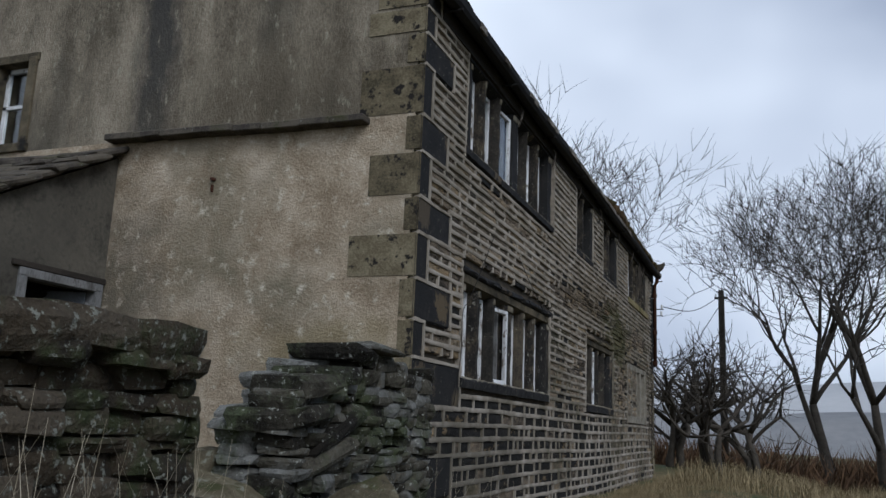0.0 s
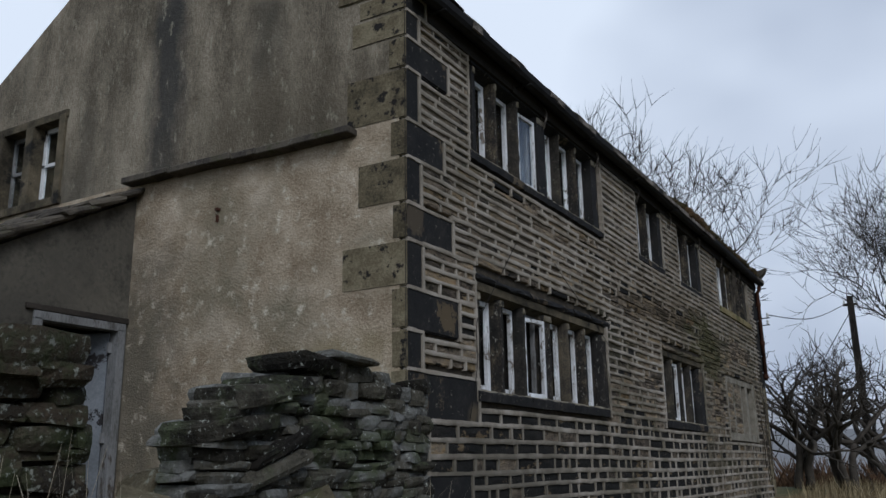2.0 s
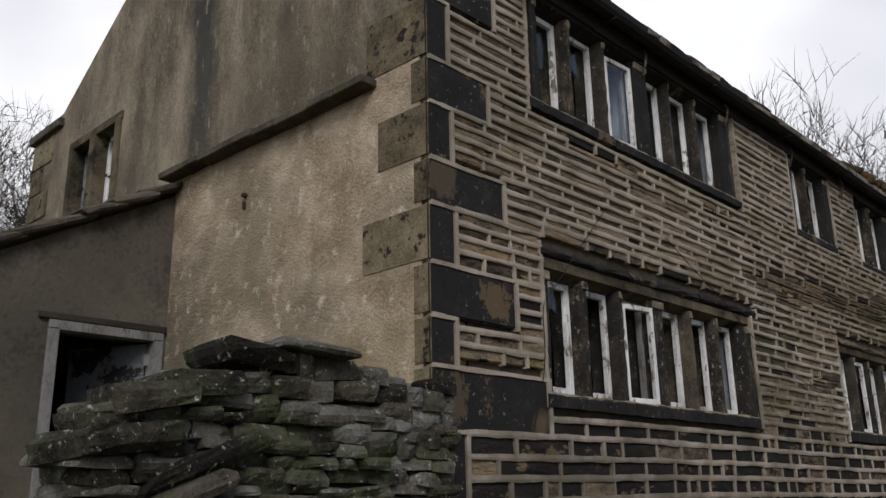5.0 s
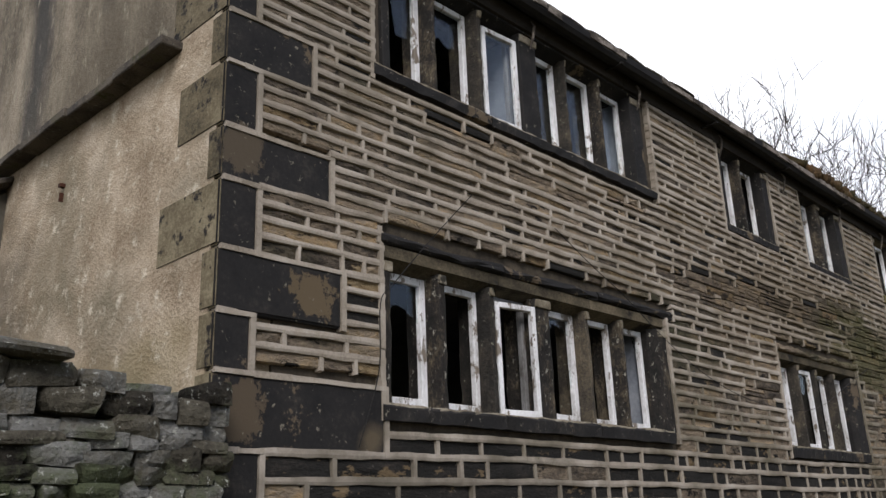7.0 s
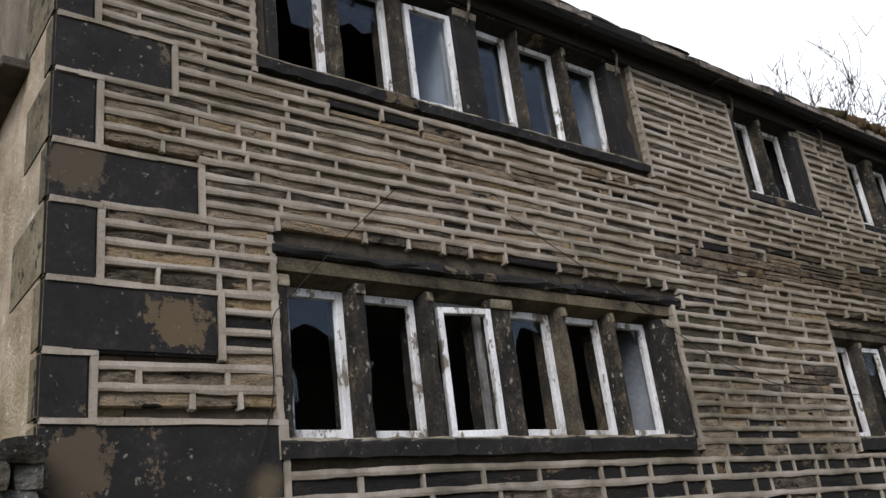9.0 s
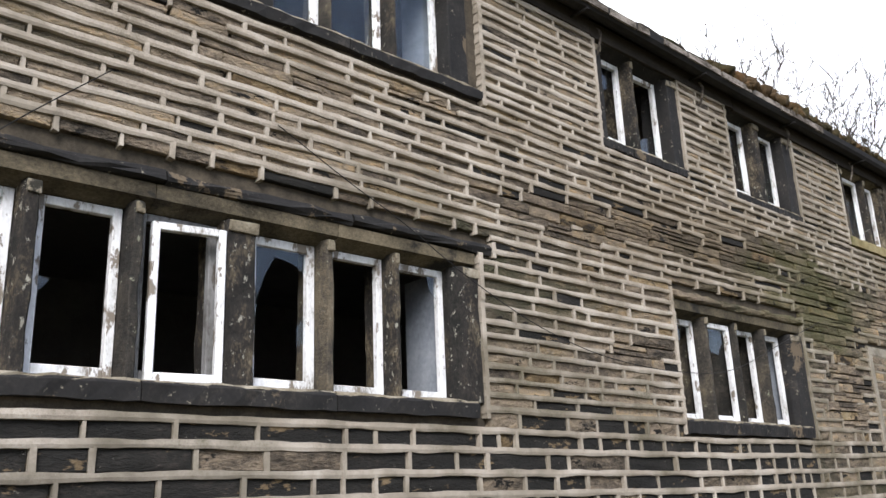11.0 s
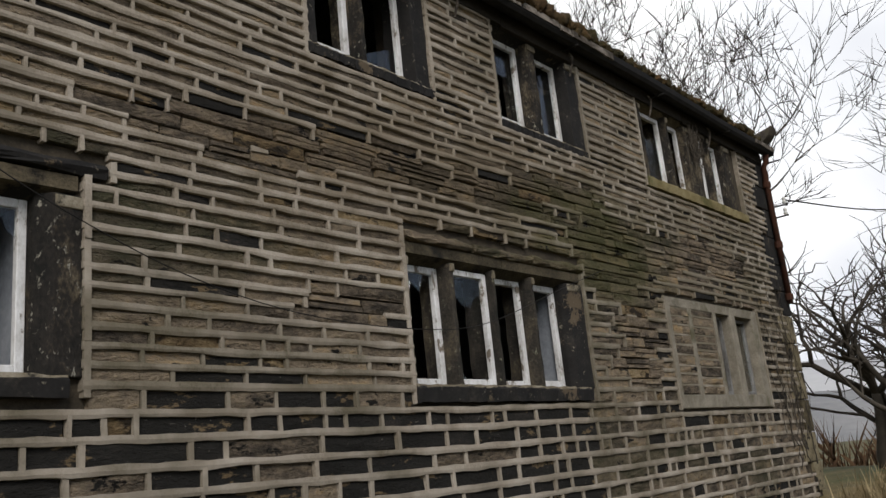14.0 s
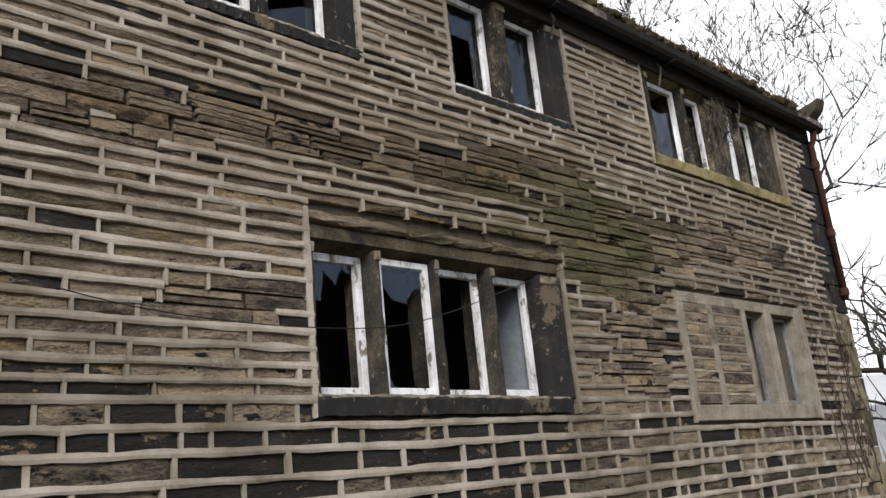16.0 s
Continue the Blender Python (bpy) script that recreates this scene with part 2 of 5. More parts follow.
SLATE = material("stone_slates", [(0.34, (0.024, 0.021, 0.018)), (0.5, (0.052, 0.045, 0.037)), (0.66, (0.100, 0.086, 0.066))], scale=6, fine=60, bump=0.8, depth=0.02, per_object=0.2, per_island=0.2,
                 stain=(0.050, 0.050, 0.024), stain_scale=3, stain_range=(0.56, 0.64), lichen=(0.16, 0.16, 0.14), lichen_range=(0.62, 0.66), lichen_scale=18)
DRYSTONE = material("lichened_walling_stone", [(0.26, (0.006, 0.005, 0.005)), (0.40, (0.015, 0.012, 0.009)), (0.52, (0.030, 0.025, 0.018)), (0.64, (0.047, 0.036, 0.023)), (0.80, (0.076, 0.062, 0.044))], scale=6, fine=38, bump=1.0, depth=0.05,
                    per_object=0.48, per_island=0.48, stain=(0.038, 0.044, 0.020), stain_scale=3.0, stain_range=(0.49, 0.60), lichen=(0.20, 0.205, 0.17), lichen_range=(0.565, 0.62), lichen_scale=22)
DRYSTONE_PALE = material("green_grey_walling_stone", [(0.26, (0.016, 0.014, 0.011)), (0.40, (0.042, 0.038, 0.028)), (0.54, (0.088, 0.080, 0.060)), (0.66, (0.125, 0.122, 0.108)), (0.80, (0.190, 0.190, 0.176))], scale=6, fine=38, bump=1.0, depth=0.05,
                         per_object=0.50, stain=(0.066, 0.076, 0.040), stain_scale=2.6, stain_range=(0.50, 0.62), lichen=(0.34, 0.345, 0.30), lichen_range=(0.60, 0.65), lichen_scale=24)
FALLEN = material("mossy_buff_boulder", [(0.30, (0.050, 0.042, 0.026)), (0.5, (0.115, 0.098, 0.062)), (0.7, (0.200, 0.175, 0.115))], scale=5, fine=36, bump=1.0, depth=0.05, per_object=0.2,
                  stain=(0.060, 0.062, 0.026), stain_scale=3.0, stain_range=(0.52, 0.60), lichen=(0.22, 0.22, 0.17), lichen_range=(0.56, 0.64), lichen_scale=10)
PAINT = material("flaking_white_paint", [(0.36, (0.20, 0.18, 0.15)), (0.43, (0.52, 0.52, 0.51)), (0.6, (0.74, 0.75, 0.76))], scale=6, fine=55, bump=0.4, depth=0.005, rough=0.55,
                 stain=(0.17, 0.145, 0.115), stain_scale=9, stain_range=(0.565, 0.595), stretch=(1, 1, 0.5), spec=0.3)
GUTTERPAINT = material("weathered_gutter_paint", [(0.38, (0.022, 0.019, 0.016)), (0.5, (0.075, 0.064, 0.052)), (0.62, (0.230, 0.205, 0.175))], scale=9, fine=50, bump=0.5, depth=0.006, stretch=(1, 0.5, 1), per_island=0.08)
OLDPAINT = material("dirty_grey_paint", [(0.36, (0.072, 0.068, 0.061)), (0.5, (0.173, 0.173, 0.169)), (0.64, (0.238, 0.238, 0.238))], scale=5, fine=55, bump=0.4, depth=0.005, rough=0.6,
                    stain=(0.07, 0.06, 0.05), stain_scale=5, stain_range=(0.57, 0.62), stretch=(1, 1, 0.4), spec=0.2)
TIMBER = material("weathered_timber", [(0.35, (0.016, 0.014, 0.012)), (0.65, (0.052, 0.044, 0.036))], scale=4, fine=60, bump=0.5, depth=0.005, stretch=(1, 0.3, 1))
DOORPAINT = material("peeling_pale_blue_door_paint", [(0.35, (0.095, 0.103, 0.111)), (0.65, (0.203, 0.216, 0.232))], scale=2, fine=40, bump=0.25, depth=0.003, rough=0.6,
                     stain=(0.022, 0.020, 0.020), stain_scale=2.4, stain_range=(0.555, 0.575))
PLASTER = material("dark_room_plaster", [(0.3, (0.110, 0.104, 0.100)), (0.7, (0.200, 0.190, 0.180))], scale=2, fine=30, bump=0.2)
IRON = material("black_iron", [(0.3, (0.008, 0.008, 0.008)), (0.7, (0.024, 0.022, 0.020))], scale=8, fine=80, bump=0.2, depth=0.003, rough=0.7)
RUST = material("rusty_downpipe", [(0.35, (0.020, 0.012, 0.009)), (0.5, (0.060, 0.025, 0.015)), (0.65, (0.036, 0.021, 0.017))], scale=4, fine=50, bump=0.4, depth=0.004)
EARTH = material("rough_pasture", [(0.35, (0.040, 0.034, 0.018)), (0.5, (0.090, 0.076, 0.036)), (0.65, (0.190, 0.140, 0.068))], scale=0.6, fine=9, bump=0.8, depth=0.06,
                 stain=(0.055, 0.070, 0.028), stain_scale=0.25, stain_range=(0.50, 0.60))
STALK = material("bleached_stalks", [(0.3, (0.240, 0.205, 0.140)), (0.7, (0.520, 0.460, 0.345))], scale=8, fine=40, bump=0.1, per_island=0.4)
STRAW = material("dead_grass", [(0.3, (0.130, 0.100, 0.052)), (0.7, (0.360, 0.290, 0.165))], scale=8, fine=40, bump=0.1, per_island=0.4)
MOSS = material("moss", [(0.34, (0.018, 0.017, 0.008)), (0.5, (0.045, 0.036, 0.016)), (0.62, (0.095, 0.052, 0.020))], scale=5, fine=70, bump=0.9, depth=0.03,
                patches=[((-2.9, 16.0, 5.75), (1, 0.8, 0.6), (0.080, 0.050, 0.026), 0.7)])
BARK = material("bare_bark", [(0.3, (0.030, 0.026, 0.021)), (0.7, (0.085, 0.073, 0.058))], scale=6, fine=50, bump=0.6, depth=0.01)
BUSH = material("brown_scrub", [(0.3, (0.050, 0.030, 0.018)), (0.7, (0.140, 0.085, 0.046))], scale=5, fine=40, bump=0.2, per_island=0.3)
# The air's haze over both ridges is painted in as pale greys.
HILL = material("moor_painted_haze", [(0.3, (0.40, 0.405, 0.41)), (0.7, (0.50, 0.50, 0.50))], scale=0.006, fine=0.05, bump=0.1)
HILL_NEAR = material("near_moor_painted_haze", [(0.3, (0.17, 0.175, 0.18)), (0.7, (0.27, 0.265, 0.26))], scale=0.02, fine=0.15, bump=0.1)
GLASS = glass_material("dusty_window_glass")
CERAMIC = material("white_ceramic", [(0.3, (0.55, 0.55, 0.53)), (0.7, (0.75, 0.75, 0.73))], scale=6, fine=40, bump=0.05, rough=0.3)


# ---- building blocks ----
def add_box(bm, x0, x1, y0, y1, z0, z1, jit=0.0, rnd=random):
    j = lambda: rnd.uniform(-jit, jit) if jit else 0.0
    v = [bm.verts.new((x + j(), y + j(), z + j())) for x in (x0, x1) for y in (y0, y1) for z in (z0, z1)]
    for f in ((0, 1, 3, 2), (4, 6, 7, 5), (0, 4, 5, 1), (2, 3, 7, 6), (0, 2, 6, 4), (1, 5, 7, 3)):
        bm.faces.new([v[i] for i in f])
    return v


def boxed(x0, x1, y0, y1, z0, z1, bevel=0.0, jit=0.0):
    bm = bmesh.new()
    add_box(bm, x0, x1, y0, y1, z0, z1, jit)
    if bevel:
        bmesh.ops.bevel(bm, geom=bm.edges[:], offset=bevel, segments=2, affect="EDGES", profile=0.6)
    return bm


def mesh_of(name, bm, mat, smooth=False):
    me = bpy.data.meshes.new(name)
    bmesh.ops.recalc_face_normals(bm, faces=bm.faces[:])
    bm.to_mesh(me)
    bm.free()
    me.materials.append(mat)
    if smooth:
        me.shade_smooth()
    return me


def part(name, bm, mat, parent=None, label="", smooth=False):
    ob = new(name, mesh_of(name, bm, mat, smooth))
    if parent:
        ob.parent = parent
    return tagged(ob, label) if label else ob


def empty(name, label="", category="", group="", kind=""):
    return tagged(new(name), label, category, group, kind)


def prism(bm, outline, axis, a, b):
    """An outline in the plane across axis ('x': (y, z), 'y': (x, z)), from a to b."""
    put = (lambda p, d: (d, p[0], p[1])) if axis == "x" else (lambda p, d: (p[0], d, p[1]))
    va, vb = [bm.verts.new(put(p, a)) for p in outline], [bm.verts.new(put(p, b)) for p in outline]
    bm.faces.new(va), bm.faces.new(vb[::-1])
    for i in range(len(outline)):
        k = (i + 1) % len(outline)
        bm.faces.new((va[i], vb[i], vb[k], va[k]))


def wall_grid(bm, axis, a, b, u0, u1, z0, z1, holes):
    """A wall from a to b across axis with rectangular holes (u0, u1, z0, z1) through it."""
    us = sorted({u0, u1, *[h[i] for h in holes for i in (0, 1)]})
    zs = sorted({z0, z1, *[h[i] for h in holes for i in (2, 3)]})
    for p, q in zip(us, us[1:]):
        run = None
        for r, s in zip(zs, zs[1:]):
            inside = any(h[0] <= p and q <= h[1] and h[2] <= r and s <= h[3] for h in holes)
            if not inside:
                run = (run[0], s) if run else (r, s)
            if inside or s == zs[-1]:
                if run:
                    add_box(bm, a, b, p, q, *run) if axis == "x" else add_box(bm, p, q, a, b, *run)
                run = None


def tube(bm, pts, radii, sides=6):
    rings = []
    for i, p in enumerate(pts):
        p = Vector(p)
        d = (Vector(pts[min(i + 1, len(pts) - 1)]) - Vector(pts[max(i - 1, 0)])).normalized()
        u = d.orthogonal().normalized()
        w = d.cross(u)
        rings.append([bm.verts.new(p + radii[i] * (math.cos(2 * math.pi * k / sides) * u + math.sin(2 * math.pi * k / sides) * w)) for k in range(sides)])
    for r, s in zip(rings, rings[1:]):
        # rings are matched by their nearest first corner so that tubes do not twist
        off = min(range(sides), key=lambda o: (s[o].co - r[0].co).length)
        for k in range(sides):
            bm.faces.new((r[k], r[(k + 1) % sides], s[(k + 1 + off) % sides], s[(k + off) % sides]))
    bm.faces.new(rings[0][::-1]), bm.faces.new(rings[-1])


def block_data(rnd, rough=0.12, chamfer=0.10):
    """A unit dressed block facing +x: its face is a little uneven, its arrises are worn."""
    v, f = [], []
    j = lambda s: rnd.uniform(-s, s)
    corners = ((-0.5, -0.5), (0.5, -0.5), (0.5, 0.5), (-0.5, 0.5))
    for y, z in corners:
        v.append((-0.5, y, z))
    for y, z in corners:
        v.append((0.28 + j(rough), y * 0.995, z * 0.98))
    for y, z in corners:
        v.append((0.5 + j(rough), y * (1 - chamfer * 0.45) + j(0.012), z * (1 - chamfer * 1.6) + j(0.03)))
    v.append((0.5 + j(rough) + rough * 0.6, j(0.15), j(0.15)))
    for a in (0, 4):
        for k in range(4):
            f.append((a + k, a + (k + 1) % 4, a + 4 + (k + 1) % 4, a + 4 + k))
    for k in range(4):
        f.append((8 + k, 8 + (k + 1) % 4, 12))
    return v, f


def lump_data(rnd, rough=0.13, box=0.60):
    """A unit walling stone: a rounded block, its faces and corners worn unevenly."""
    n, pos, v, f = 3, {}, [], []
    seed = Vector((rnd.uniform(0, 50), rnd.uniform(0, 50), rnd.uniform(0, 50)))
    skew = [rnd.uniform(-rough, rough) * 1.4 for _ in range(6)]

    def corner(c):
        key = tuple(c)
        if key not in pos:
            p = Vector([2 * k / n - 1 for k in c])
            q = p * box + p.normalized() * (1.12 - box)
            q = Vector((q.x * (1 + skew[0] * p.z + skew[1] * p.y), q.y * (1 + skew[2] * p.z + skew[3] * p.x), q.z * (1 + skew[4] * p.y + skew[5] * p.x)))
            q += noise.noise_vector(p * 0.9 + seed) * rough * 1.1 + noise.noise_vector(p * 2.3 + seed) * rough * 0.45
            pos[key] = len(v)
            v.append(tuple(q * 0.5))
        return pos[key]

    for ax in range(3):
        o = [k for k in range(3) if k != ax]
        for s in (0, n):
            for a in range(n):
                for b in range(n):
                    quad = []
                    for da, db in ((0, 0), (1, 0), (1, 1), (0, 1)):
                        c = [0, 0, 0]
                        c[ax], c[o[0]], c[o[1]] = s, a + da, b + db
                        quad.append(corner(c))
                    f.append(quad if (s > 0) == (ax != 1) else quad[::-1])
    return v, f


def variants(name, maker, count, mat, seed, **kw):
    rnd, out = random.Random(seed), []
    for _ in range(count):
        me = bpy.data.meshes.new(name)
        v, f = maker(rnd, **kw)
        me.from_pydata(v, [], f)
        me.materials.append(mat)
        me.update()
        out.append((me, v, f))
    return out


class Heap:
    """Pieces joined into one mesh."""

    def __init__(self):
        self.v, self.f = [], []

    def add(self, v, f, m):
        n = len(self.v)
        self.v += [tuple(m @ Vector(p)) for p in v]
        self.f += [tuple(i + n for i in q) for q in f]

    def box(self, x0, x1, y0, y1, z0, z1, rnd=None, jit=0.0):
        n = len(self.v)
        j = (lambda: rnd.uniform(-jit, jit)) if rnd else (lambda: 0.0)
        self.v += [(x + j() * 0.5, y + j() * 0.5, z + j()) for x in (x0, x1) for y in (y0, y1) for z in (z0, z1)]
        self.f += [tuple(n + i for i in q) for q in ((0, 1, 3, 2), (4, 6, 7, 5), (0, 4, 5, 1), (2, 3, 7, 6), (0, 2, 6, 4), (1, 5, 7, 3))]

    def done(self, name, mat, parent=None, smooth=False):
        me = bpy.data.meshes.new(name)
        me.from_pydata(self.v, [], self.f)
        me.materials.append(mat)
        me.update()
        if smooth:
            me.shade_smooth()
        ob = new(name, me)
        if parent:
            ob.parent = parent
        return ob


def stretched(x, y, z, sx, sy, sz, rx=0, ry=0, rz=0):
    return pose(x, y, z, rx, ry, rz) @ Matrix.Diagonal((sx, sy, sz, 1))


# ---- the ground ----
def smooth(a, b, t):
    t = min(1, max(0, (t - a) / (b - a)))
    return t * t * (3 - 2 * t)


def ground_z(x, y):
    lane = -0.06 + 0.20 * smooth(5.0, 9.5, y) - 0.5 * smooth(24, 60, y)
    bank = 0.265 * min(1.3, max(-0.4, 1.0 - x)) + 0.15 * min(2.9, max(0, -0.3 - x))
    bank *= 1 - 0.8 * smooth(24, 40, y)
    yard = 0.34 * smooth(2.5, 3.3, -x) * (1 - smooth(6.3, 7.0, y)) + 0.10 * smooth(2.2, 2.9, -x) * smooth(6.0, 7.2, y) * (1 - smooth(8.0, 9.5, y))
    yard -= 0.20 * smooth(1.2, 2.6, -x) * smooth(7.2, 9.5, y) * (1 - smooth(21, 26, y))
    fall = -0.035 * max(0, x - 6) - 0.00025 * max(0, math.hypot(x, y) - 30) ** 1.6
    return lane + bank + yard + fall


def build_ground():
    bm = bmesh.new()
    steps = [-600, -300, -160, -90, -55, -35, -24, -18] + [-14 + 0.5 * i for i in range(45)] + [10, 13, 17, 23, 32, 45, 70, 110, 180, 300, 600]
    ys = [-300, -150, -80, -45, -25, -15, -10] + [-7 + 0.5 * i for i in range(66)] + [28, 31, 35, 40, 48, 60, 80, 110, 160, 240, 400, 700]
    grid = []
    for y in ys:
        row = []
        for x in steps:
            n = noise.fractal((x * 0.45, y * 0.45, 0), 0.8, 2.0, 4) * 0.05
            row.append(bm.verts.new((x, y, ground_z(x, y) + n)))
        grid.append(row)
    for r, s in zip(grid, grid[1:]):
        for i in range(len(r) - 1):
            bm.faces.new((r[i], r[i + 1], s[i + 1], s[i]))
    ob = part("ground", bm, EARTH, smooth=True)
    tagged(ob, "rough sloping pasture with dead grass and earth", "ground", kind="structure")


build_ground()

# ---- the house ----
FX, GY, FAR_Y, BACK_X, TOP = -3.06, 7.03, 21.95, -10.1, 5.50
WINDOWS = {   # y0, y1, z0, z1 of the opening
    "w1": (8.255, 11.61, 2.15, 3.12), "w2": (14.085, 16.35, 2.115, 3.11), "w3": (19.33, 20.42, 2.06, 3.00),
    "u1": (8.29, 11.62, 4.46, 5.46), "u2": (13.30, 14.475, 4.48, 5.45), "u3": (15.49, 16.815, 4.47, 5.44), "u4": (18.23, 20.67, 4.46, 5.40),
}
HOLES = list(WINDOWS.values())


def build_shell():
    bm = bmesh.new()
    wall_grid(bm, "x", FX - 0.50, FX - 0.045, GY + 0.40, FAR_Y - 0.4, 0.4, TOP, HOLES)
    tagged(part("wall_east", bm, BACKING), "coursed sandstone cottage front with raised ribbon pointing", "wall", kind="structure")
    bm = bmesh.new()
    wall_grid(bm, "y", GY, GY + 0.40, BACK_X, FX - 0.07, 0.5, 4.40, [])
    part_ = tagged(part("wall_south", bm, RENDER_PALE), "buff lime-rendered lower gable wall, cracked and stained", "wall", kind="structure")
    bm = bmesh.new()
    wall_grid(bm, "y", GY + 0.004, GY + 0.40, BACK_X, FX - 0.07, 4.40, 5.78, [(-8.9, -7.80, 4.50, 5.52)])
    prism(bm, [(FX - 0.07, 5.78), (-3.25, 5.86), (-6.4, 7.98), (-9.32, 6.08), (-10.1, 5.97), (-10.1, 5.78)], "y", GY + 0.004, GY + 0.40)
    tagged(part("wall_south_gable", bm, RENDER_GREY), "dark weathered grey-brown rendered gable with streaks", "wall", kind="structure")
    bm = bmesh.new()
    wall_grid(bm, "x", BACK_X, BACK_X + 0.45, GY + 0.40, FAR_Y - 0.4, 0.5, 5.9, [])
    tagged(part("wall_west", bm, BACKING), "plain rear stone wall of the cottage", "wall", kind="structure")
    bm = bmesh.new()
    prism(bm, [(FX - 0.05, 0.5), (FX - 0.05, 5.8), (-6.4, 8.0), (BACK_X, 5.9), (BACK_X, 0.5)], "y", FAR_Y - 0.4, FAR_Y)
    tagged(part("wall_north", bm, BACKING), "plain far stone gable of the cottage", "wall", kind="structure")
    for name, z in (("floor_ground", 1.0), ("floor_upper", 3.70)):
        bm = boxed(BACK_X + 0.45, FX - 0.50, GY + 0.40, FAR_Y - 0.4, z - 0.15, z)
        tagged(part(name, bm, PLASTER), "dark bare floor inside the empty cottage", "floor", kind="structure")
    bm = boxed(-6.8, -6.65, GY + 0.40, FAR_Y - 0.4, 1.0, 5.6)
    tagged(part("wall_inside", bm, PLASTER), "dark plastered spine wall inside the cottage", "wall", kind="structure")


def build_roof():
    roof = empty("roof", "stone-slated pitched roof with mossy eaves", "roof", kind="structure")
    bm = bmesh.new()
    prism(bm, [(-2.93, 5.60), (-6.4, 7.90), (-10.2, 5.78), (-10.2, 5.84), (-6.4, 8.0), (-2.93, 5.68)], "y", GY + 0.25, FAR_Y - 0.1)
    for v in bm.verts:
        v.co.z -= 0.06 * (v.co.y - 7.0) / 14.5
    part("roof_deck", bm, SLATE, roof)


build_shell()
build_roof()

# ---- stone front of the house ----
STONES = variants("stone", block_data, 12, STONE, 3, rough=0.20)
SOOTED = variants("stone", block_data, 8, SOOT_FLAKING, 4, rough=0.12)
OCHRED = variants("stone", block_data, 6, material("ochre_walling_stone", [(0.30, (0.055, 0.042, 0.026)), (0.45, (0.140, 0.100, 0.055)), (0.62, (0.260, 0.195, 0.108)), (0.76, (0.350, 0.285, 0.180))], scale=11, fine=42, bump=1.0, depth=0.08, per_object=0.2, per_island=0.2, stretch=(1, 0.62, 1.4), stain=(0.035, 0.028, 0.020), stain_scale=7.0, stain_range=(0.51, 0.57)), 5, rough=0.18)
RN = random.Random(11)
SURROUNDS = [  # the parts of the front that windows, sills and hoods take up: y0, y1, z0, z1
    (8.21, 11.69, 2.05, 3.18), (8.20, 11.83, 3.17, 3.28), (8.16, 11.82, 4.34, 5.6), (13.25, 14.56, 4.38, 5.6), (15.44, 16.90, 4.38, 5.6), (18.11, 20.96, 4.35, 5.6),
    (14.03, 16.43, 2.00, 3.16), (14.03, 16.46, 3.15, 3.26), (18.05, 20.62, 1.90, 3.11),
]
QUOINS = [  # z0, z1, length on the front, length on the gable
    (0.60, 1.05, 0.30, 0.60), (1.05, 1.42, 1.02, 0.16), (1.42, 1.84, 0.30, 0.30), (1.84, 2.24, 1.18, 0.16), (2.24, 2.56, 0.22, 0.15), (2.56, 2.91, 0.85, 0.15), (2.91, 3.31, 0.24, 0.66), (3.31, 3.63, 0.76, 0.14),
    (3.63, 4.04, 0.22, 0.50), (4.04, 4.38, 0.62, 0.16), (4.38, 4.86, 0.20, 0.63), (4.86, 5.16, 0.72, 0.18), (5.16, 5.42, 0.20, 0.58), (5.42, 5.62, 0.32, 0.50)]
BARE = [(12.7, 3.62, 1.35, 0.22), (13.9, 3.74, 1.0, 0.18), (15.0, 3.70, 1.3, 0.20), (13.4, 2.62, 0.80, 0.17), (17.2, 3.45, 1.6, 0.55), (17.25, 2.65, 0.72, 0.70), (10.0, 4.00, 0.8, 0.10), (19.4, 3.6, 1.6, 0.30), (9.2, 4.20, 0.9, 0.07), (16.2, 3.92, 1.3, 0.18), (11.1, 4.20, 0.6, 0.06)]


def bareness(y, z):
    """How far the pointing has fallen out, 0 to 1."""
    b = max(max(0, 1 - ((y - a) / w) ** 2 - ((z - c) / h) ** 2) for a, c, w, h in BARE)
    n = noise.noise((y * 1.1, z * 3.3, 5.0)) + 0.5 * noise.noise((y * 3.1, z * 9.0, 1.0))
    return 1.0 if b * 1.7 + n * 0.8 > 0.75 else 0.0


def free_spans(z0, z1):
    q = max([a[2] for a in QUOINS if a[0] < z1 - 0.02 and a[1] > z0 + 0.02], default=0.2)
    f = 0.55 if int((z0 + 0.1) / 0.36) % 2 else 0.30
    spans = [(GY + q + 0.03, FAR_Y - f)]
    for a, b, c, d in SURROUNDS:
        if c < z1 - 0.015 and d > z0 + 0.015:
            spans = [s for p in spans for s in ((p[0], min(p[1], a)), (max(p[0], b), p[1])) if s[1] - s[0] > 0.05]
    return spans


def course_drift(y, z):
    """How far a course strays from level."""
    return 0.012 * math.sin(y * 0.7 + z * 0.4) + 0.008 * noise.noise((y * 0.8, z * 1.2, 0))


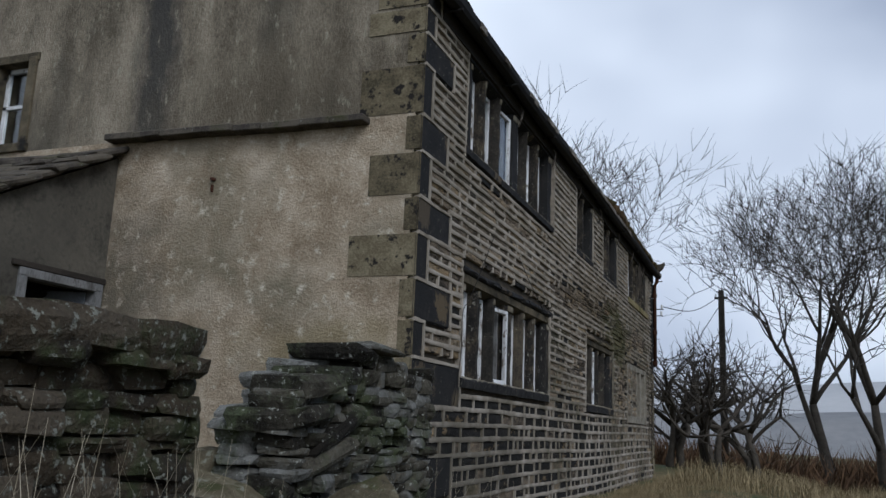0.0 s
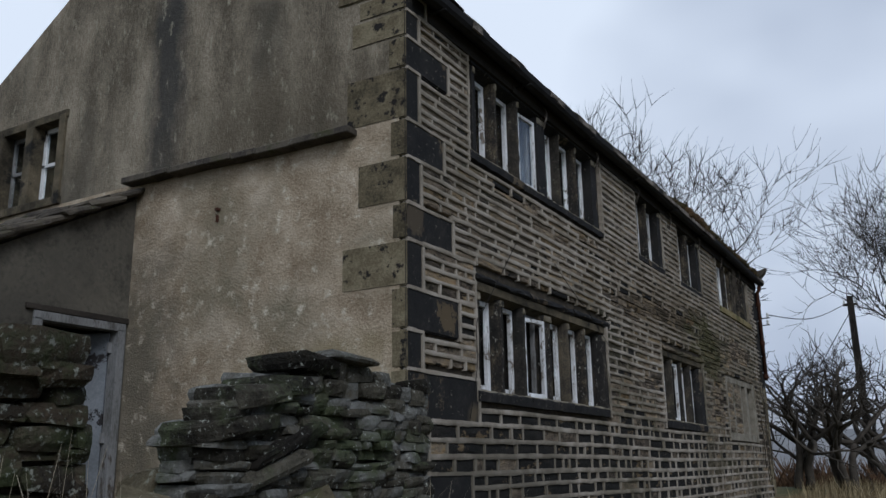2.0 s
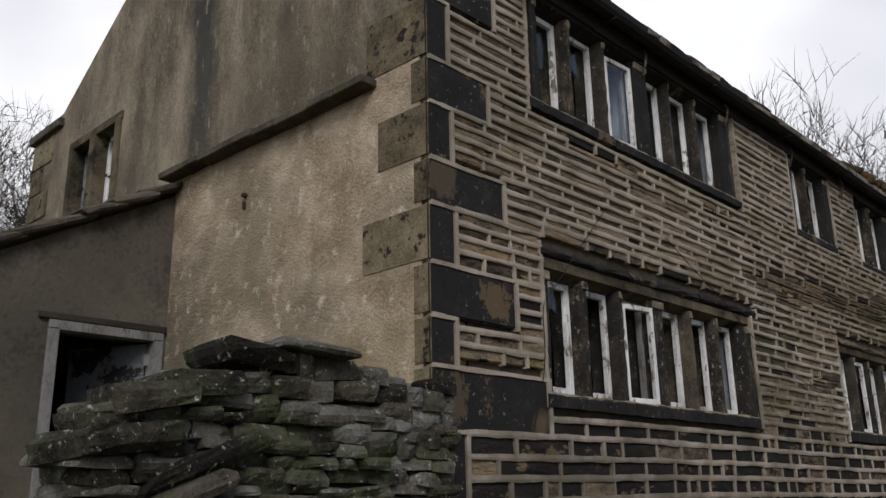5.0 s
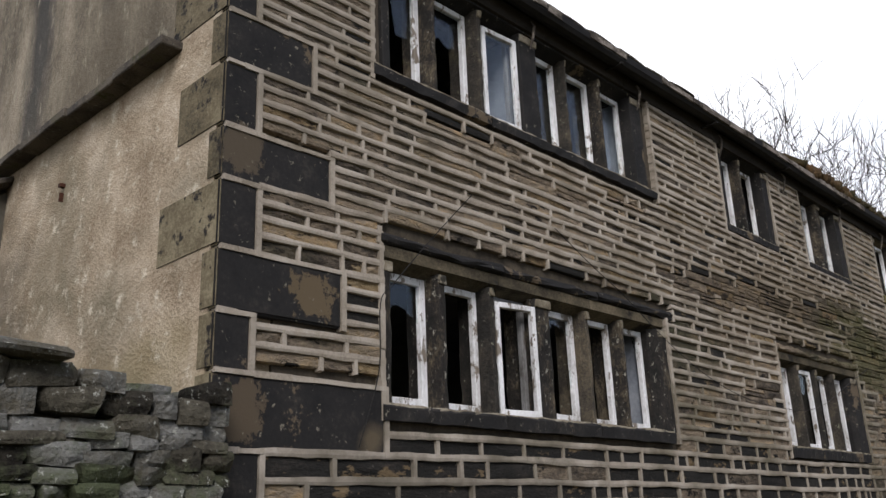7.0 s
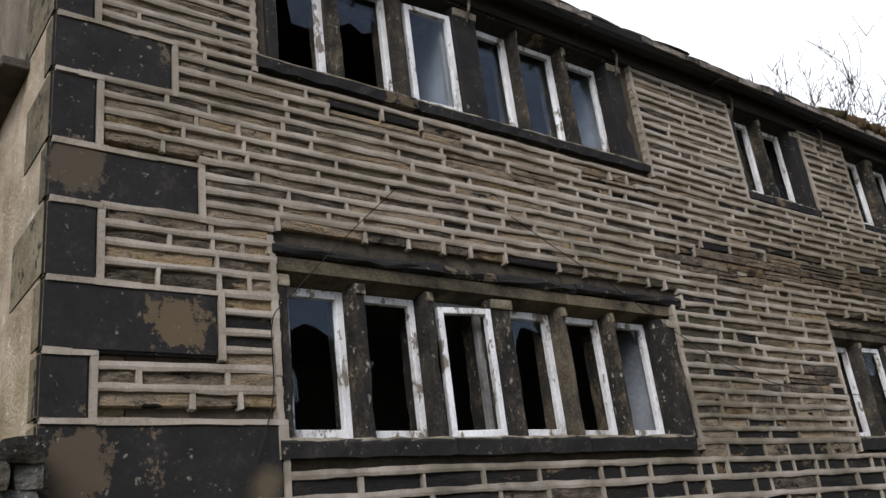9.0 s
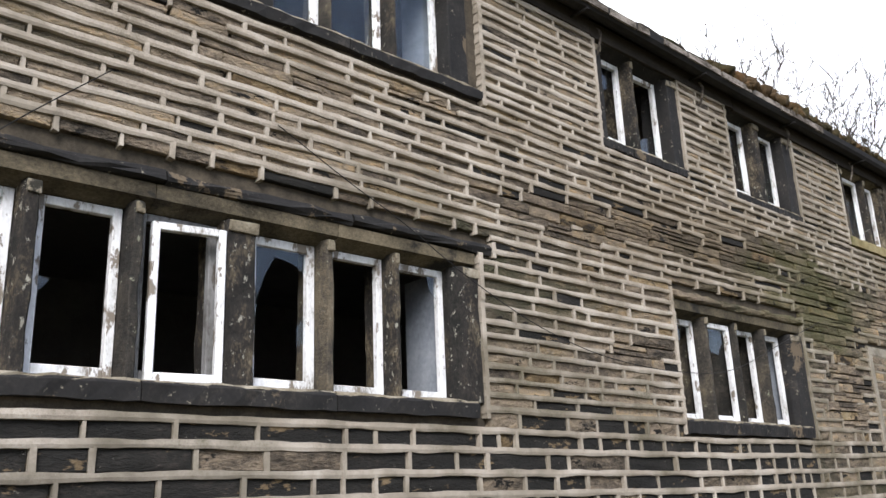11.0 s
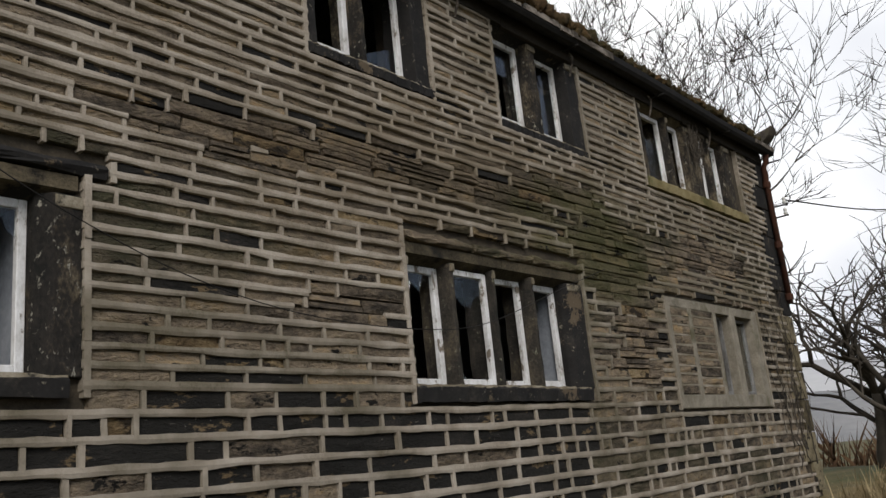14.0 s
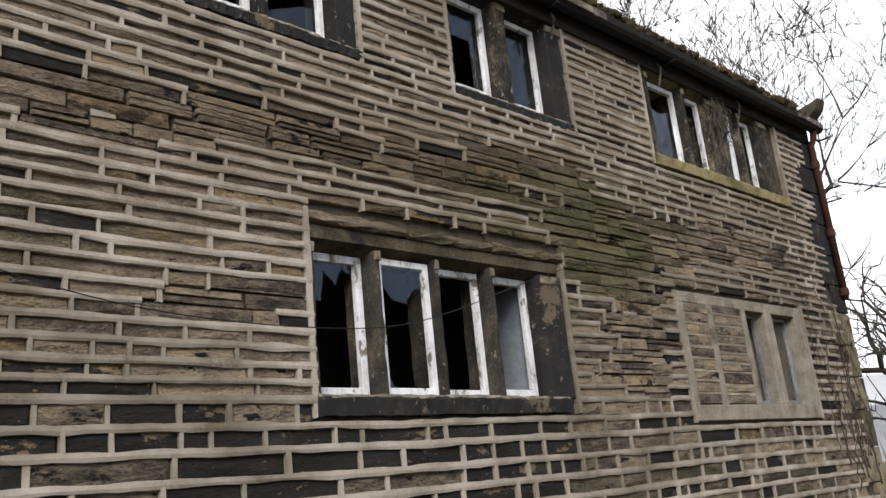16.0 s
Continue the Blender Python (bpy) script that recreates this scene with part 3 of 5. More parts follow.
def ribbon(heap, a, b, z, top, joint):
    """One run of raised bed joint: its edges wander, its face is hand-trowelled."""
    n = max(2, int((b - a) / 0.075))
    k0 = len(heap.v)
    for i in range(n + 1):
        y = a + (b - a) * i / n
        d = course_drift(y, z)
        hi = joint * 0.44 + 0.009 * noise.noise((y * 4.0, z * 31, 7.0)) + RN.uniform(-0.0025, 0.0025)
        lo = joint * 0.62 + 0.011 * noise.noise((y * 4.0, z * 31, 17.0)) + RN.uniform(-0.003, 0.003)
        x = FX + 0.008 + 0.007 * noise.noise((y * 2.0, z * 17, 3.0))
        heap.v += [(FX - 0.06, y, top + d + hi + 0.006), (x, y, top + d + hi), (x + 0.002, y, top + d - lo * 0.3), (x - 0.003, y, top + d - lo), (FX - 0.06, y, top + d - lo - 0.004)]
    for i in range(n):
        for k in range(4):
            p = k0 + i * 5 + k
            heap.f.append((p, p + 1, p + 6, p + 5))
    heap.f += [tuple(k0 + k for k in (4, 3, 2, 1, 0)), tuple(k0 + n * 5 + k for k in range(5))]


def build_front():
    wall = bpy.data.objects["wall_east"]
    rest, rest_soot, rest_ochre, beds = Heap(), Heap(), Heap(), Heap()
    singles, z = 0, 0.62
    while z < 5.50:
        pitch = RN.uniform(0.122, 0.146) if z < 2.0 else RN.uniform(0.094, 0.114) if z < 3.2 else RN.uniform(0.074, 0.098)
        pitch = min(pitch, 5.53 - z)
        joint = RN.uniform(0.036, 0.047) if z < 2.05 else RN.uniform(0.030, 0.040)
        top = z + pitch
        run = []
        for a, b in free_spans(z, top):
            y = a
            while y < b - 0.03:
                w = RN.choice((RN.uniform(0.14, 0.28), RN.uniform(0.26, 0.44), RN.uniform(0.36, 0.66)))
                w = w * (1.05 if z < 2.0 else 1.15)
                w = b - y if b - y - w < 0.10 else w
                mid, zm = y + w / 2, z + pitch / 2
                bare = bareness(mid, zm)
                drift = course_drift(mid, z)
                gap = 0.008 if bare else joint
                black = RN.random() < ((0.85 if mid < 16.3 else 0.22) if z < 1.95 else (0.6 if mid < 16.3 else 0.15) if z < 2.1 else 0.20 if z < 3.3 and mid > 11.9 else 0.06) and not bare
                m = stretched(FX - 0.035 + (RN.uniform(0.0, 0.014) if bare else RN.uniform(-0.008, 0.004)), mid, zm + drift + (0 if bare else -joint * 0.1), 0.05, w - gap * 0.6, pitch - gap * 0.72, RN.uniform(-0.9, 0.9), 0, RN.uniform(-0.8, 0.8))
                ochre = not black and RN.random() < (0.07 if z < 3.3 else 0.025)
                me, v, f = RN.choice(SOOTED if black else OCHRED if ochre else STONES)
                if bare and RN.random() < 0.45:      # thin rubble, two beds to the course
                    c = RN.uniform(0.35, 0.65)
                    for lo, hi in ((-0.5, c - 0.5), (c - 0.5, 0.5)):
                        rest.add(v, f, m @ stretched(RN.uniform(-0.1, 0.15), 0, (lo + hi) / 2, 1, RN.uniform(0.9, 1.0), hi - lo - 0.05))
                    y += w
                    continue
                if singles < 300 and 7.3 < mid < 13.6 and 1.75 < zm < 3.34:
                    ob = new("stone", me)
                    ob.parent, ob.matrix_basis = wall, m
                    singles += 1
                else:
                    (rest_soot if black else rest_ochre if ochre else rest).add(v, f, m)
                # the raised joint beside the stone, and the run of the raised bed above it
                if not bare:
                    t = joint * RN.uniform(0.5, 0.8)
                    if y + w < b - 0.02:
                        beds.box(FX - 0.05, FX + RN.uniform(0.0, 0.010), y + w - t / 2, y + w + t / 2, z + drift - 0.004, top + drift, RN, 0.006)
                    if run and abs(run[-1][1] - y) < 0.001:
                        run[-1] = (run[-1][0], y + w)
                    else:
                        run.append((y, y + w))
                elif RN.random() < 0.12:
                    beds.box(FX - 0.05, FX + RN.uniform(0, 0.01), y, y + w * RN.uniform(0.3, 0.9), top + drift - 0.012, top + drift + 0.014, RN, 0.006)
                y += w
        for a, b in run:
            ribbon(beds, a - 0.02, b + 0.02, z, top, joint)
        z = top
    # a narrow upright fillet of mortar at each window jamb and quoin end
    for a, b, c, d in SURROUNDS:
        for s, y in ((-1, a), (1, b)):
            zz = c
            while zz < min(d, 5.5) - 0.02:
                h = min(RN.uniform(0.12, 0.3), min(d, 5.5) - zz)
                beds.box(FX - 0.05, FX + RN.uniform(0.006, 0.014), y - 0.018 + s * 0.004, y + 0.018 + s * 0.004, zz, zz + h + 0.003, RN, 0.004)
                zz += h
    for z0, z1, fl, _ in QUOINS:
        beds.box(FX - 0.05, FX + 0.012, GY + fl, GY + fl + 0.034, z0 - 0.01, z1 + 0.01, RN, 0.004)
        n = max(2, int(fl / 0.2))
        for k in range(n):
            beds.box(FX - 0.05, FX + 0.012 + RN.uniform(0, 0.004), GY + 0.02 + fl * k / n - 0.006, GY + 0.02 + fl * (k + 1) / n + 0.006, z1 - 0.016, z1 + 0.014, RN, 0.004)
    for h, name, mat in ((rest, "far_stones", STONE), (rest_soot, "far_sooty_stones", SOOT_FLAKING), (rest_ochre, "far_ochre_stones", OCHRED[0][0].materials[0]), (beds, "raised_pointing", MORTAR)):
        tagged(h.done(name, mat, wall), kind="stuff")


def build_quoins():
    wall = bpy.data.objects["wall_east"]
    for z0, z1, fl, gl in QUOINS:
        bm = bmesh.new()
        add_box(bm, FX - gl, FX + 0.004, GY - 0.006, GY + fl, z0 + 0.006, z1 - 0.006)
        bmesh.ops.bevel(bm, geom=bm.edges[:], offset=0.012, segments=2, affect="EDGES")
        ob = part("quoin", bm, SOOT_SHADE, wall)
        ob.data.materials.append(QUOIN_BUFF)
        for p in ob.data.polygons:
            p.material_index = 1 if p.normal.y < -0.6 else 0
    z, k = 0.8, 0
    while z < 5.4:
        h = RN.uniform(0.32, 0.44)
        fl = 0.55 if int((z + 0.1) / 0.36) % 2 else 0.30
        bm = boxed(FX - 0.4, FX + 0.006, FAR_Y - fl, FAR_Y + 0.01, z, z + h - 0.012, 0.012)
        part("quoin", bm, QUOIN_BUFF if z < 3 else SOOT_SHADE, wall)
        z, k = z + h, k + 1
    # the kneeler that carries the gable's foot, its upper tip turned out
    for y, low in ((GY, 0.0), (FAR_Y - 0.36, 0.13)):
        bm = bmesh.new()
        prism(bm, [(-3.80, 5.64), (-3.04, 5.62), (-2.95, 5.66), (-2.88, 5.72), (-2.83, 5.86), (-2.92, 5.83), (-3.25, 5.89), (-3.62, 6.02), (-3.80, 5.92)], "y", y - 0.012, y + 0.36)
        if low:
            bm.clear()
            prism(bm, [(-3.30, 5.56), (-3.04, 5.55), (-2.92, 5.62), (-2.80, 5.72), (-2.74, 5.86), (-2.86, 5.80), (-3.05, 5.76), (-3.30, 5.80)], "y", y + 0.12, y + 0.36)
        bmesh.ops.bevel(bm, geom=bm.edges[:], offset=0.012, segments=2, affect="EDGES")
        part("kneeler", bm, SLATE if low else QUOIN_BUFF, wall)


build_quoins()


# ---- windows ----
def glass_pane(parent, x, y0, y1, z0, z1, state):
    """What is left of a pane: state is "whole", or outlines in shares of the light's width and height."""
    shapes = [[(0, 0), (1, 0), (1, 1), (0, 1)]] if state == "whole" else state
    for s in shapes:
        bm = bmesh.new()
        prism(bm, [(y0 + (y1 - y0) * u, z0 + (z1 - z0) * v) for u, v in s], "x", x - 0.002, x + 0.002)
        p = part("pane", bm, GLASS, parent, "dusty window glass" if state == "whole" else "broken shard of dusty glass")
        p.visible_shadow = False


def casement(parent, y0, y1, z0, z1, state, x=FX - 0.13, wide=0.045, swing=0.0, paint=None):
    bm = bmesh.new()
    w, d = wide, 0.045
    for a, b, c, e in ((y0, y0 + w, z0, z1), (y1 - w, y1, z0, z1), (y0 + w, y1 - w, z0, z0 + w * 1.1), (y0 + w, y1 - w, z1 - w, z1)):
        add_box(bm, x - d, x, a, b, c, e)
    bmesh.ops.bevel(bm, geom=bm.edges[:], offset=0.004, segments=1, affect="EDGES")
    if swing:   # turned out about its first upright
        bmesh.ops.rotate(bm, verts=bm.verts[:], cent=(x, y0, 0), matrix=Matrix.Rotation(radians(-swing), 3, "Z"))
    ob = part("casement", bm, paint or PAINT, parent, "flaking white timber casement")
    if swing and state != "none":
        g = bmesh.new()
        prism(g, [(y0 + w, z0 + w), (y1 - w, z0 + w), (y1 - w, z1 - w), (y0 + w, z1 - w)], "x", x - d / 2 - 0.002, x - d / 2 + 0.002)
        bmesh.ops.rotate(g, verts=g.verts[:], cent=(x, y0, 0), matrix=Matrix.Rotation(radians(-swing), 3, "Z"))
        p = part("pane", g, GLASS, ob, "dusty window glass")
        p.visible_shadow = False
    elif state != "none" and not swing:
        glass_pane(ob, x - d / 2, y0 + w - 0.004, y1 - w + 0.004, z0 + w - 0.004, z1 - w + 0.004, state)


def mullion_stone(name, y0, y1, z0, z1, win, mat=None, front=FX - 0.012, deep=0.31, splay=(0.012, 0.012), stop=None):
    """An upright of a stone window: flat outer face, splayed back on both sides, with a small block stop at its head."""
    bm = bmesh.new()
    ring = [(front, y0 + splay[0]), (front, y1 - splay[1]), (front - 0.07, y1), (front - deep, y1), (front - deep, y0), (front - 0.07, y0)]
    lo, hi = [bm.verts.new((x, y, z0)) for x, y in ring], [bm.verts.new((x, y, z1)) for x, y in ring]
    bm.faces.new(lo[::-1]), bm.faces.new(hi)
    for i in range(6):
        bm.faces.new((lo[i], lo[(i + 1) % 6], hi[(i + 1) % 6], hi[i]))
    bmesh.ops.bevel(bm, geom=bm.edges[:], offset=0.006, segments=1, affect="EDGES")
    long = [e for e in bm.edges if abs(e.verts[0].co.z - e.verts[1].co.z) > 0.3]
    bmesh.ops.subdivide_edges(bm, edges=long, cuts=9)
    for v in bm.verts:      # weathered arrises
        if z0 + 0.01 < v.co.z < z1 - 0.01:
            v.co += Vector((noise.noise(v.co * 9.0) * 0.010 - 0.004, noise.noise(v.co * 7.0 + Vector((5, 1, 3))) * 0.010, 0))
    part(name, bm, mat or MULLION, win)
    part("stop", boxed(front - 0.06, front + 0.008, y0 + 0.004 + splay[0], y1 - 0.004, z1 - 0.07, z1 - 0.004, 0.010, 0.006), stop or mat or MULLION, win)


def worn_bar(profile, y0, y1, rnd, rough):
    """A long stone of one profile, its arrises worn uneven along its length."""
    bm = bmesh.new()
    prism(bm, profile, "y", y0, y1)
    bmesh.ops.subdivide_edges(bm, edges=[e for e in bm.edges if abs(e.verts[0].co.y - e.verts[1].co.y) > 0.3], cuts=13)
    for v in bm.verts:
        if v.co.x > FX - 0.1:
            v.co += Vector((rnd.uniform(-rough, rough * 0.3), 0, rnd.uniform(-rough, rough) * 0.6))
    return bm


def stone_window(name, key, label, edges, states, hood, swings=(), sill_mat=None, sill_y=None, lintel=0.075, sill_h=0.10, recess=0.13, hood_mat=None, up=0.02, end_splay=0.01, proud=(), jut=0.03):
    """A mullioned window: edges are the lights' y0, y1 in order; uprights fill what lies between."""
    y0, y1, z0, z1 = WINDOWS[key]
    rnd = random.Random(key)
    win = empty(name, label, "window", kind="structure")
    a, b = sill_y or (y0 - 0.07, y1 + 0.09)
    n = 3
    for k in range(n):
        p, q = a + (b - a) * k / n, a + (b - a) * (k + 1) / n
        dz = rnd.uniform(-0.006, 0.004)
        part("window_sill", worn_bar([(FX - 0.30, z0 - sill_h), (FX + jut, z0 - sill_h), (FX + jut + 0.004, z0 - 0.014 + dz), (FX + jut - 0.01, z0 + dz), (FX - 0.30, z0 + dz)], p + 0.004, q - 0.004, rnd, 0.009), sill_mat or SOOT_SHADE, win)
        part("sill_weathering", worn_bar([(FX - 0.30, z0 - 0.006), (FX + jut - 0.004, z0 - 0.008 + dz), (FX + jut - 0.014, z0 + 0.012 + dz), (FX - 0.30, z0 + 0.022)], p + 0.006, q - 0.006, rnd, 0.010), sill_mat or WORN_EDGE, win, "worn buff top of the sill")
    head = z1 - lintel
    n = max(1, round((y1 - y0) / 1.2))
    for k in range(n):
        p, q = y0 - 0.04 + (y1 - y0 + 0.08) * k / n, y0 - 0.04 + (y1 - y0 + 0.08) * (k + 1) / n
        bm = bmesh.new()
        prism(bm, [(FX - 0.01, z1 + 0.05), (FX - 0.01, head + 0.045), (FX - 0.12, head), (FX - 0.34, head), (FX - 0.34, z1 + 0.05)], "y", p + 0.002, q - 0.002)
        # Upper lintels go black here: shade under the eaves put into their colour.
        part("lintel", bm, SOOT_SHADE if key in ("u1", "u2", "u3") else LINTEL, win)
    if hood:
        n = 3
        for k in range(n):
            p, q = hood[0] + (hood[1] - hood[0]) * k / n, hood[0] + (hood[1] - hood[0]) * (k + 1) / n
            bm = bmesh.new()
            zz = rnd.uniform(-0.008, 0.008)
            prism(bm, [(FX - 0.1, z1 + 0.055 + zz), (FX + 0.012, z1 + 0.060 + zz), (FX + 0.030, z1 + 0.078 + zz), (FX + 0.030, z1 + 0.100 + zz), (FX + 0.010, z1 + 0.130 + zz), (FX - 0.1, z1 + 0.135 + zz)], "y", p + 0.004, q - 0.004)
            bmesh.ops.subdivide_edges(bm, edges=[e for e in bm.edges if abs(e.verts[0].co.y - e.verts[1].co.y) > 0.3], cuts=7)
            for v in bm.verts:
                v.co += Vector((rnd.uniform(-0.022, 0.004), 0, rnd.uniform(-0.010, 0.010)))
            part("hood_mould", bm, hood_mat or SOOT_SHADE, win, "worn sooty hood mould")
    ups = [(y0 - 0.04, edges[0][0])] + [(p[1], q[0]) for p, q in zip(edges, edges[1:])] + [(edges[-1][1], y1 + 0.07)]
    for i, (p, q) in enumerate(ups):
        king = q - p > 0.2 and 0 < i < len(ups) - 1
        end = i in (0, len(ups) - 1)
        mullion_stone("jamb" if end else "mullion", p, q, z0 - 0.004, head + 0.02, win, SOOT_SHADE if (key in ("u1", "u2", "u3") and (end or king)) or (key == "w2" and i == len(ups) - 1) else (JAMB if hood_mat is None else MULLION) if end or king or i % 2 else MULLION, FX - 0.006 if king or end else FX - 0.012, 0.31, (end_splay, 0.006) if i == len(ups) - 1 else (0.012, 0.012), WORN_EDGE)
        if key in ("w1", "u1", "w2") and (king or i == len(ups) - 1):
            part("inner_reveal", boxed(FX - 0.52, FX - recess - 0.035, p - 0.012, p + 0.03, z0 + 0.02, head - 0.01, 0.003), LIMEWASH, win, "pale limewashed inner reveal")
    swung = dict(swings)
    for i, (p, q) in enumerate(edges):
        wide = 0.046 if i % 3 else 0.052
        if i in swung:      # an opened casement hangs proud of its fixed frame
            casement(win, p + 0.004, q + 0.004, z0 + up, head - 0.004, "none", x=FX - recess + 0.012, wide=0.045, paint=OLDPAINT)
            casement(win, p + 0.06, q + 0.005, z0 + 0.01, head - 0.055, "whole" if key == "u1" else "none", x=FX - recess + 0.065, swing=swung[i], wide=0.042)
        else:
            casement(win, p + 0.004, q - 0.004, z0 + up, head - 0.004, states[i], x=FX - recess + (0.055 if i in proud else 0.0), wide=wide)
    return win


stone_window("window_1", "w1", "six-light stone-mullioned window, white casements broken and ajar",
             [(8.305, 8.725), (8.812, 9.245), (9.315, 9.765), (9.965, 10.42), (10.485, 10.932), (10.992, 11.455)],
             ([[(0, 0.76), (0.08, 0.74), (0.35, 0.80), (0.6, 0.77), (1, 0.66), (1, 1), (0, 1)], [(0, 0.2), (0.14, 0.22), (0.12, 0.38), (0, 0.5)]], [[(0, 0.55), (0.18, 0.53), (0.08, 0.47), (0, 0.44)]], "none",
              [[(0, 1), (0, 0.6), (0.08, 0.62), (0.22, 0.8), (0.4, 0.93), (0.75, 0.9), (1, 0.83), (1, 1)], [(0, 0.58), (0.07, 0.55), (0.03, 0.4), (0, 0.35)], [(0.82, 0.27), (1, 0.3), (1, 0.5), (0.82, 0.42)]], "none",
              [[(0, 1), (0, 0.8), (0.15, 0.78), (0.05, 0.95)], [(0, 0.7), (0.12, 0.65), (0, 0.55)], [(0, 0.5), (0.14, 0.42), (0, 0.33)], [(0.75, 1), (0.85, 0.86), (1, 0.8), (1, 1)]]),
             (8.20, 11.80), swings=((2, 9.0),), sill_y=(8.19, 11.60), end_splay=0.07)
stone_window("window_2", "w2", "four-light stone-mullioned window with smashed white casements", [(14.09, 14.535), (14.605, 15.07), (15.12, 15.605), (15.665, 16.135)],
             ([[(0, 1), (0, 0.7), (0.2, 0.68), (0.3, 0.92), (0.55, 0.82), (0.7, 0.95), (1, 0.9), (1, 1)]], [[(0, 1), (0, 0.85), (0.25, 0.72), (0.55, 0.70), (0.75, 0.82), (1, 0.85), (1, 1)], [(0, 0), (0.2, 0), (0.15, 0.03), (0, 0.12)]], "none", "none"),
             (14.04, 16.44), sill_y=(14.03, 16.32), hood_mat=STONE, sill_h=0.11, end_splay=0.03, proud=(1,))
stone_window("window_4", "u1", "six-light stone-mullioned upper window under the eaves, panes broken",
             [(8.34, 8.745), (8.815, 9.275), (9.34, 9.80), (10.045, 10.445), (10.48, 10.965), (11.02, 11.495)],
             ([[(0.05, 1), (0.3, 0.75), (0.4, 0.45), (0.8, 0.45), (1, 0.5), (1, 1)]], [[(0, 1), (0, 0.6), (0.15, 0.6), (0.3, 0.66), (0.55, 0.58), (0.75, 0.62), (0.8, 0.75), (1, 0.72), (1, 1)]], "none", "whole", "whole", "whole"),
             None, swings=((2, 4.0),), sill_y=(8.16, 11.81), lintel=0.09, up=0.04, jut=0.012, sill_h=0.085)
stone_window("window_5", "u2", "two-light stone upper window, white casements", [(13.37, 13.79), (13.86, 14.37)],
             ([[(0, 1), (0, 0.85), (0.3, 0.75), (0.35, 0.65), (0.6, 0.7), (1, 0.75), (1, 1)]], [[(0, 0), (1, 0), (1, 0.3), (0.7, 0.25), (0, 0.08)]]), None, lintel=0.08, up=0.06, sill_y=(13.25, 14.57), jut=0.012, sill_h=0.08)
stone_window("window_6", "u3", "two-light stone upper window, white casements", [(15.50, 16.02), (16.17, 16.67)],
             ([[(0, 1), (0, 0.6), (0.7, 0.6), (0.75, 0), (1, 0), (1, 1)]], "whole"), None, lintel=0.07, up=0.06, sill_y=(15.45, 16.91), jut=0.012, sill_h=0.08)
OCHRE = material("pale_patched_sandstone", [(0.36, (0.135, 0.120, 0.092)), (0.5, (0.210, 0.190, 0.150)), (0.64, (0.290, 0.265, 0.215))], scale=6, fine=50, bump=0.9, depth=0.02, stain=(0.100, 0.092, 0.055), stain_scale=2.5, stain_range=(0.54, 0.66))
stone_window("window_7", "u4", "four-light stone upper window with ochre sill and dead ivy", [(18.26, 18.875), (18.95, 19.365), (19.735, 20.04), (20.11, 20.49)],
             ([[(0, 0), (1, 0), (1, 0.75), (0.5, 0.65), (0.2, 0.7), (0, 0.9)]], "none", "whole", [[(0, 0), (0.3, 0), (0.4, 0.3), (0.7, 0.2), (1, 0.3), (1, 1), (0, 1)]]), None,
             sill_mat=material("mossy_ochre_sill", [(0.36, (0.110, 0.090, 0.042)), (0.5, (0.185, 0.152, 0.074)), (0.64, (0.250, 0.215, 0.120))], scale=4, fine=50, bump=0.6, depth=0.01, stain=(0.080, 0.078, 0.030), stain_scale=2.5), sill_y=(18.11, 20.97), lintel=0.05, sill_h=0.11, recess=0.10)


def blocked_window():
    """The low window near the far corner: two lights left open, two walled up."""
    win = empty("window_3", "half-blocked stone window with pale surround and two open lights", "window", kind="structure")
    rnd = random.Random(5)
    part("window_sill", boxed(FX - 0.2, FX + 0.005, 18.07, 20.60, 1.91, 2.055, 0.01, 0.004), OCHRE, win)
    part("lintel", boxed(FX - 0.3, FX + 0.004, 18.07, 20.60, 3.00, 3.10, 0.01, 0.004), OCHRE, win)
    for a, b in ((18.07, 18.17), (18.58, 18.68), (19.235, 19.33), (19.72, 19.90), (20.42, 20.60)):
        part("mullion", boxed(FX - 0.22, FX + 0.002, a, b, 2.05, 3.005, 0.012, 0.003), OCHRE, win)
    for a, b in ((18.17, 18.58), (18.68, 19.235)):
        z = 2.055
        while z < 2.97:
            h = min(rnd.uniform(0.085, 0.12), 3.00 - z)
            split = rnd.uniform(0.3, 0.7) if rnd.random() < 0.5 else 1.0
            for p, q in ((0, split), (split, 1)):
                if q > p:
                    ob = new("stone", rnd.choice(STONES)[0])
                    ob.parent = win
                    ob.matrix_basis = stretched(FX - 0.035, a + (b - a) * (p + q) / 2, z + h / 2, 0.06, (b - a) * (q - p) - 0.014, h - 0.016)
            part("bed_joint", boxed(FX - 0.06, FX - 0.004, a, b, z + h - 0.012, z + h + 0.012, 0, 0.003), MORTAR, win)
            z += h
    for a, b in ((19.33, 19.72), (19.90, 20.42)):
        casement(win, a + 0.004, b - 0.004, 2.065, 2.99, "whole" if a > 19.8 else "none", x=FX - 0.10, wide=0.034, paint=OLDPAINT)


blocked_window()


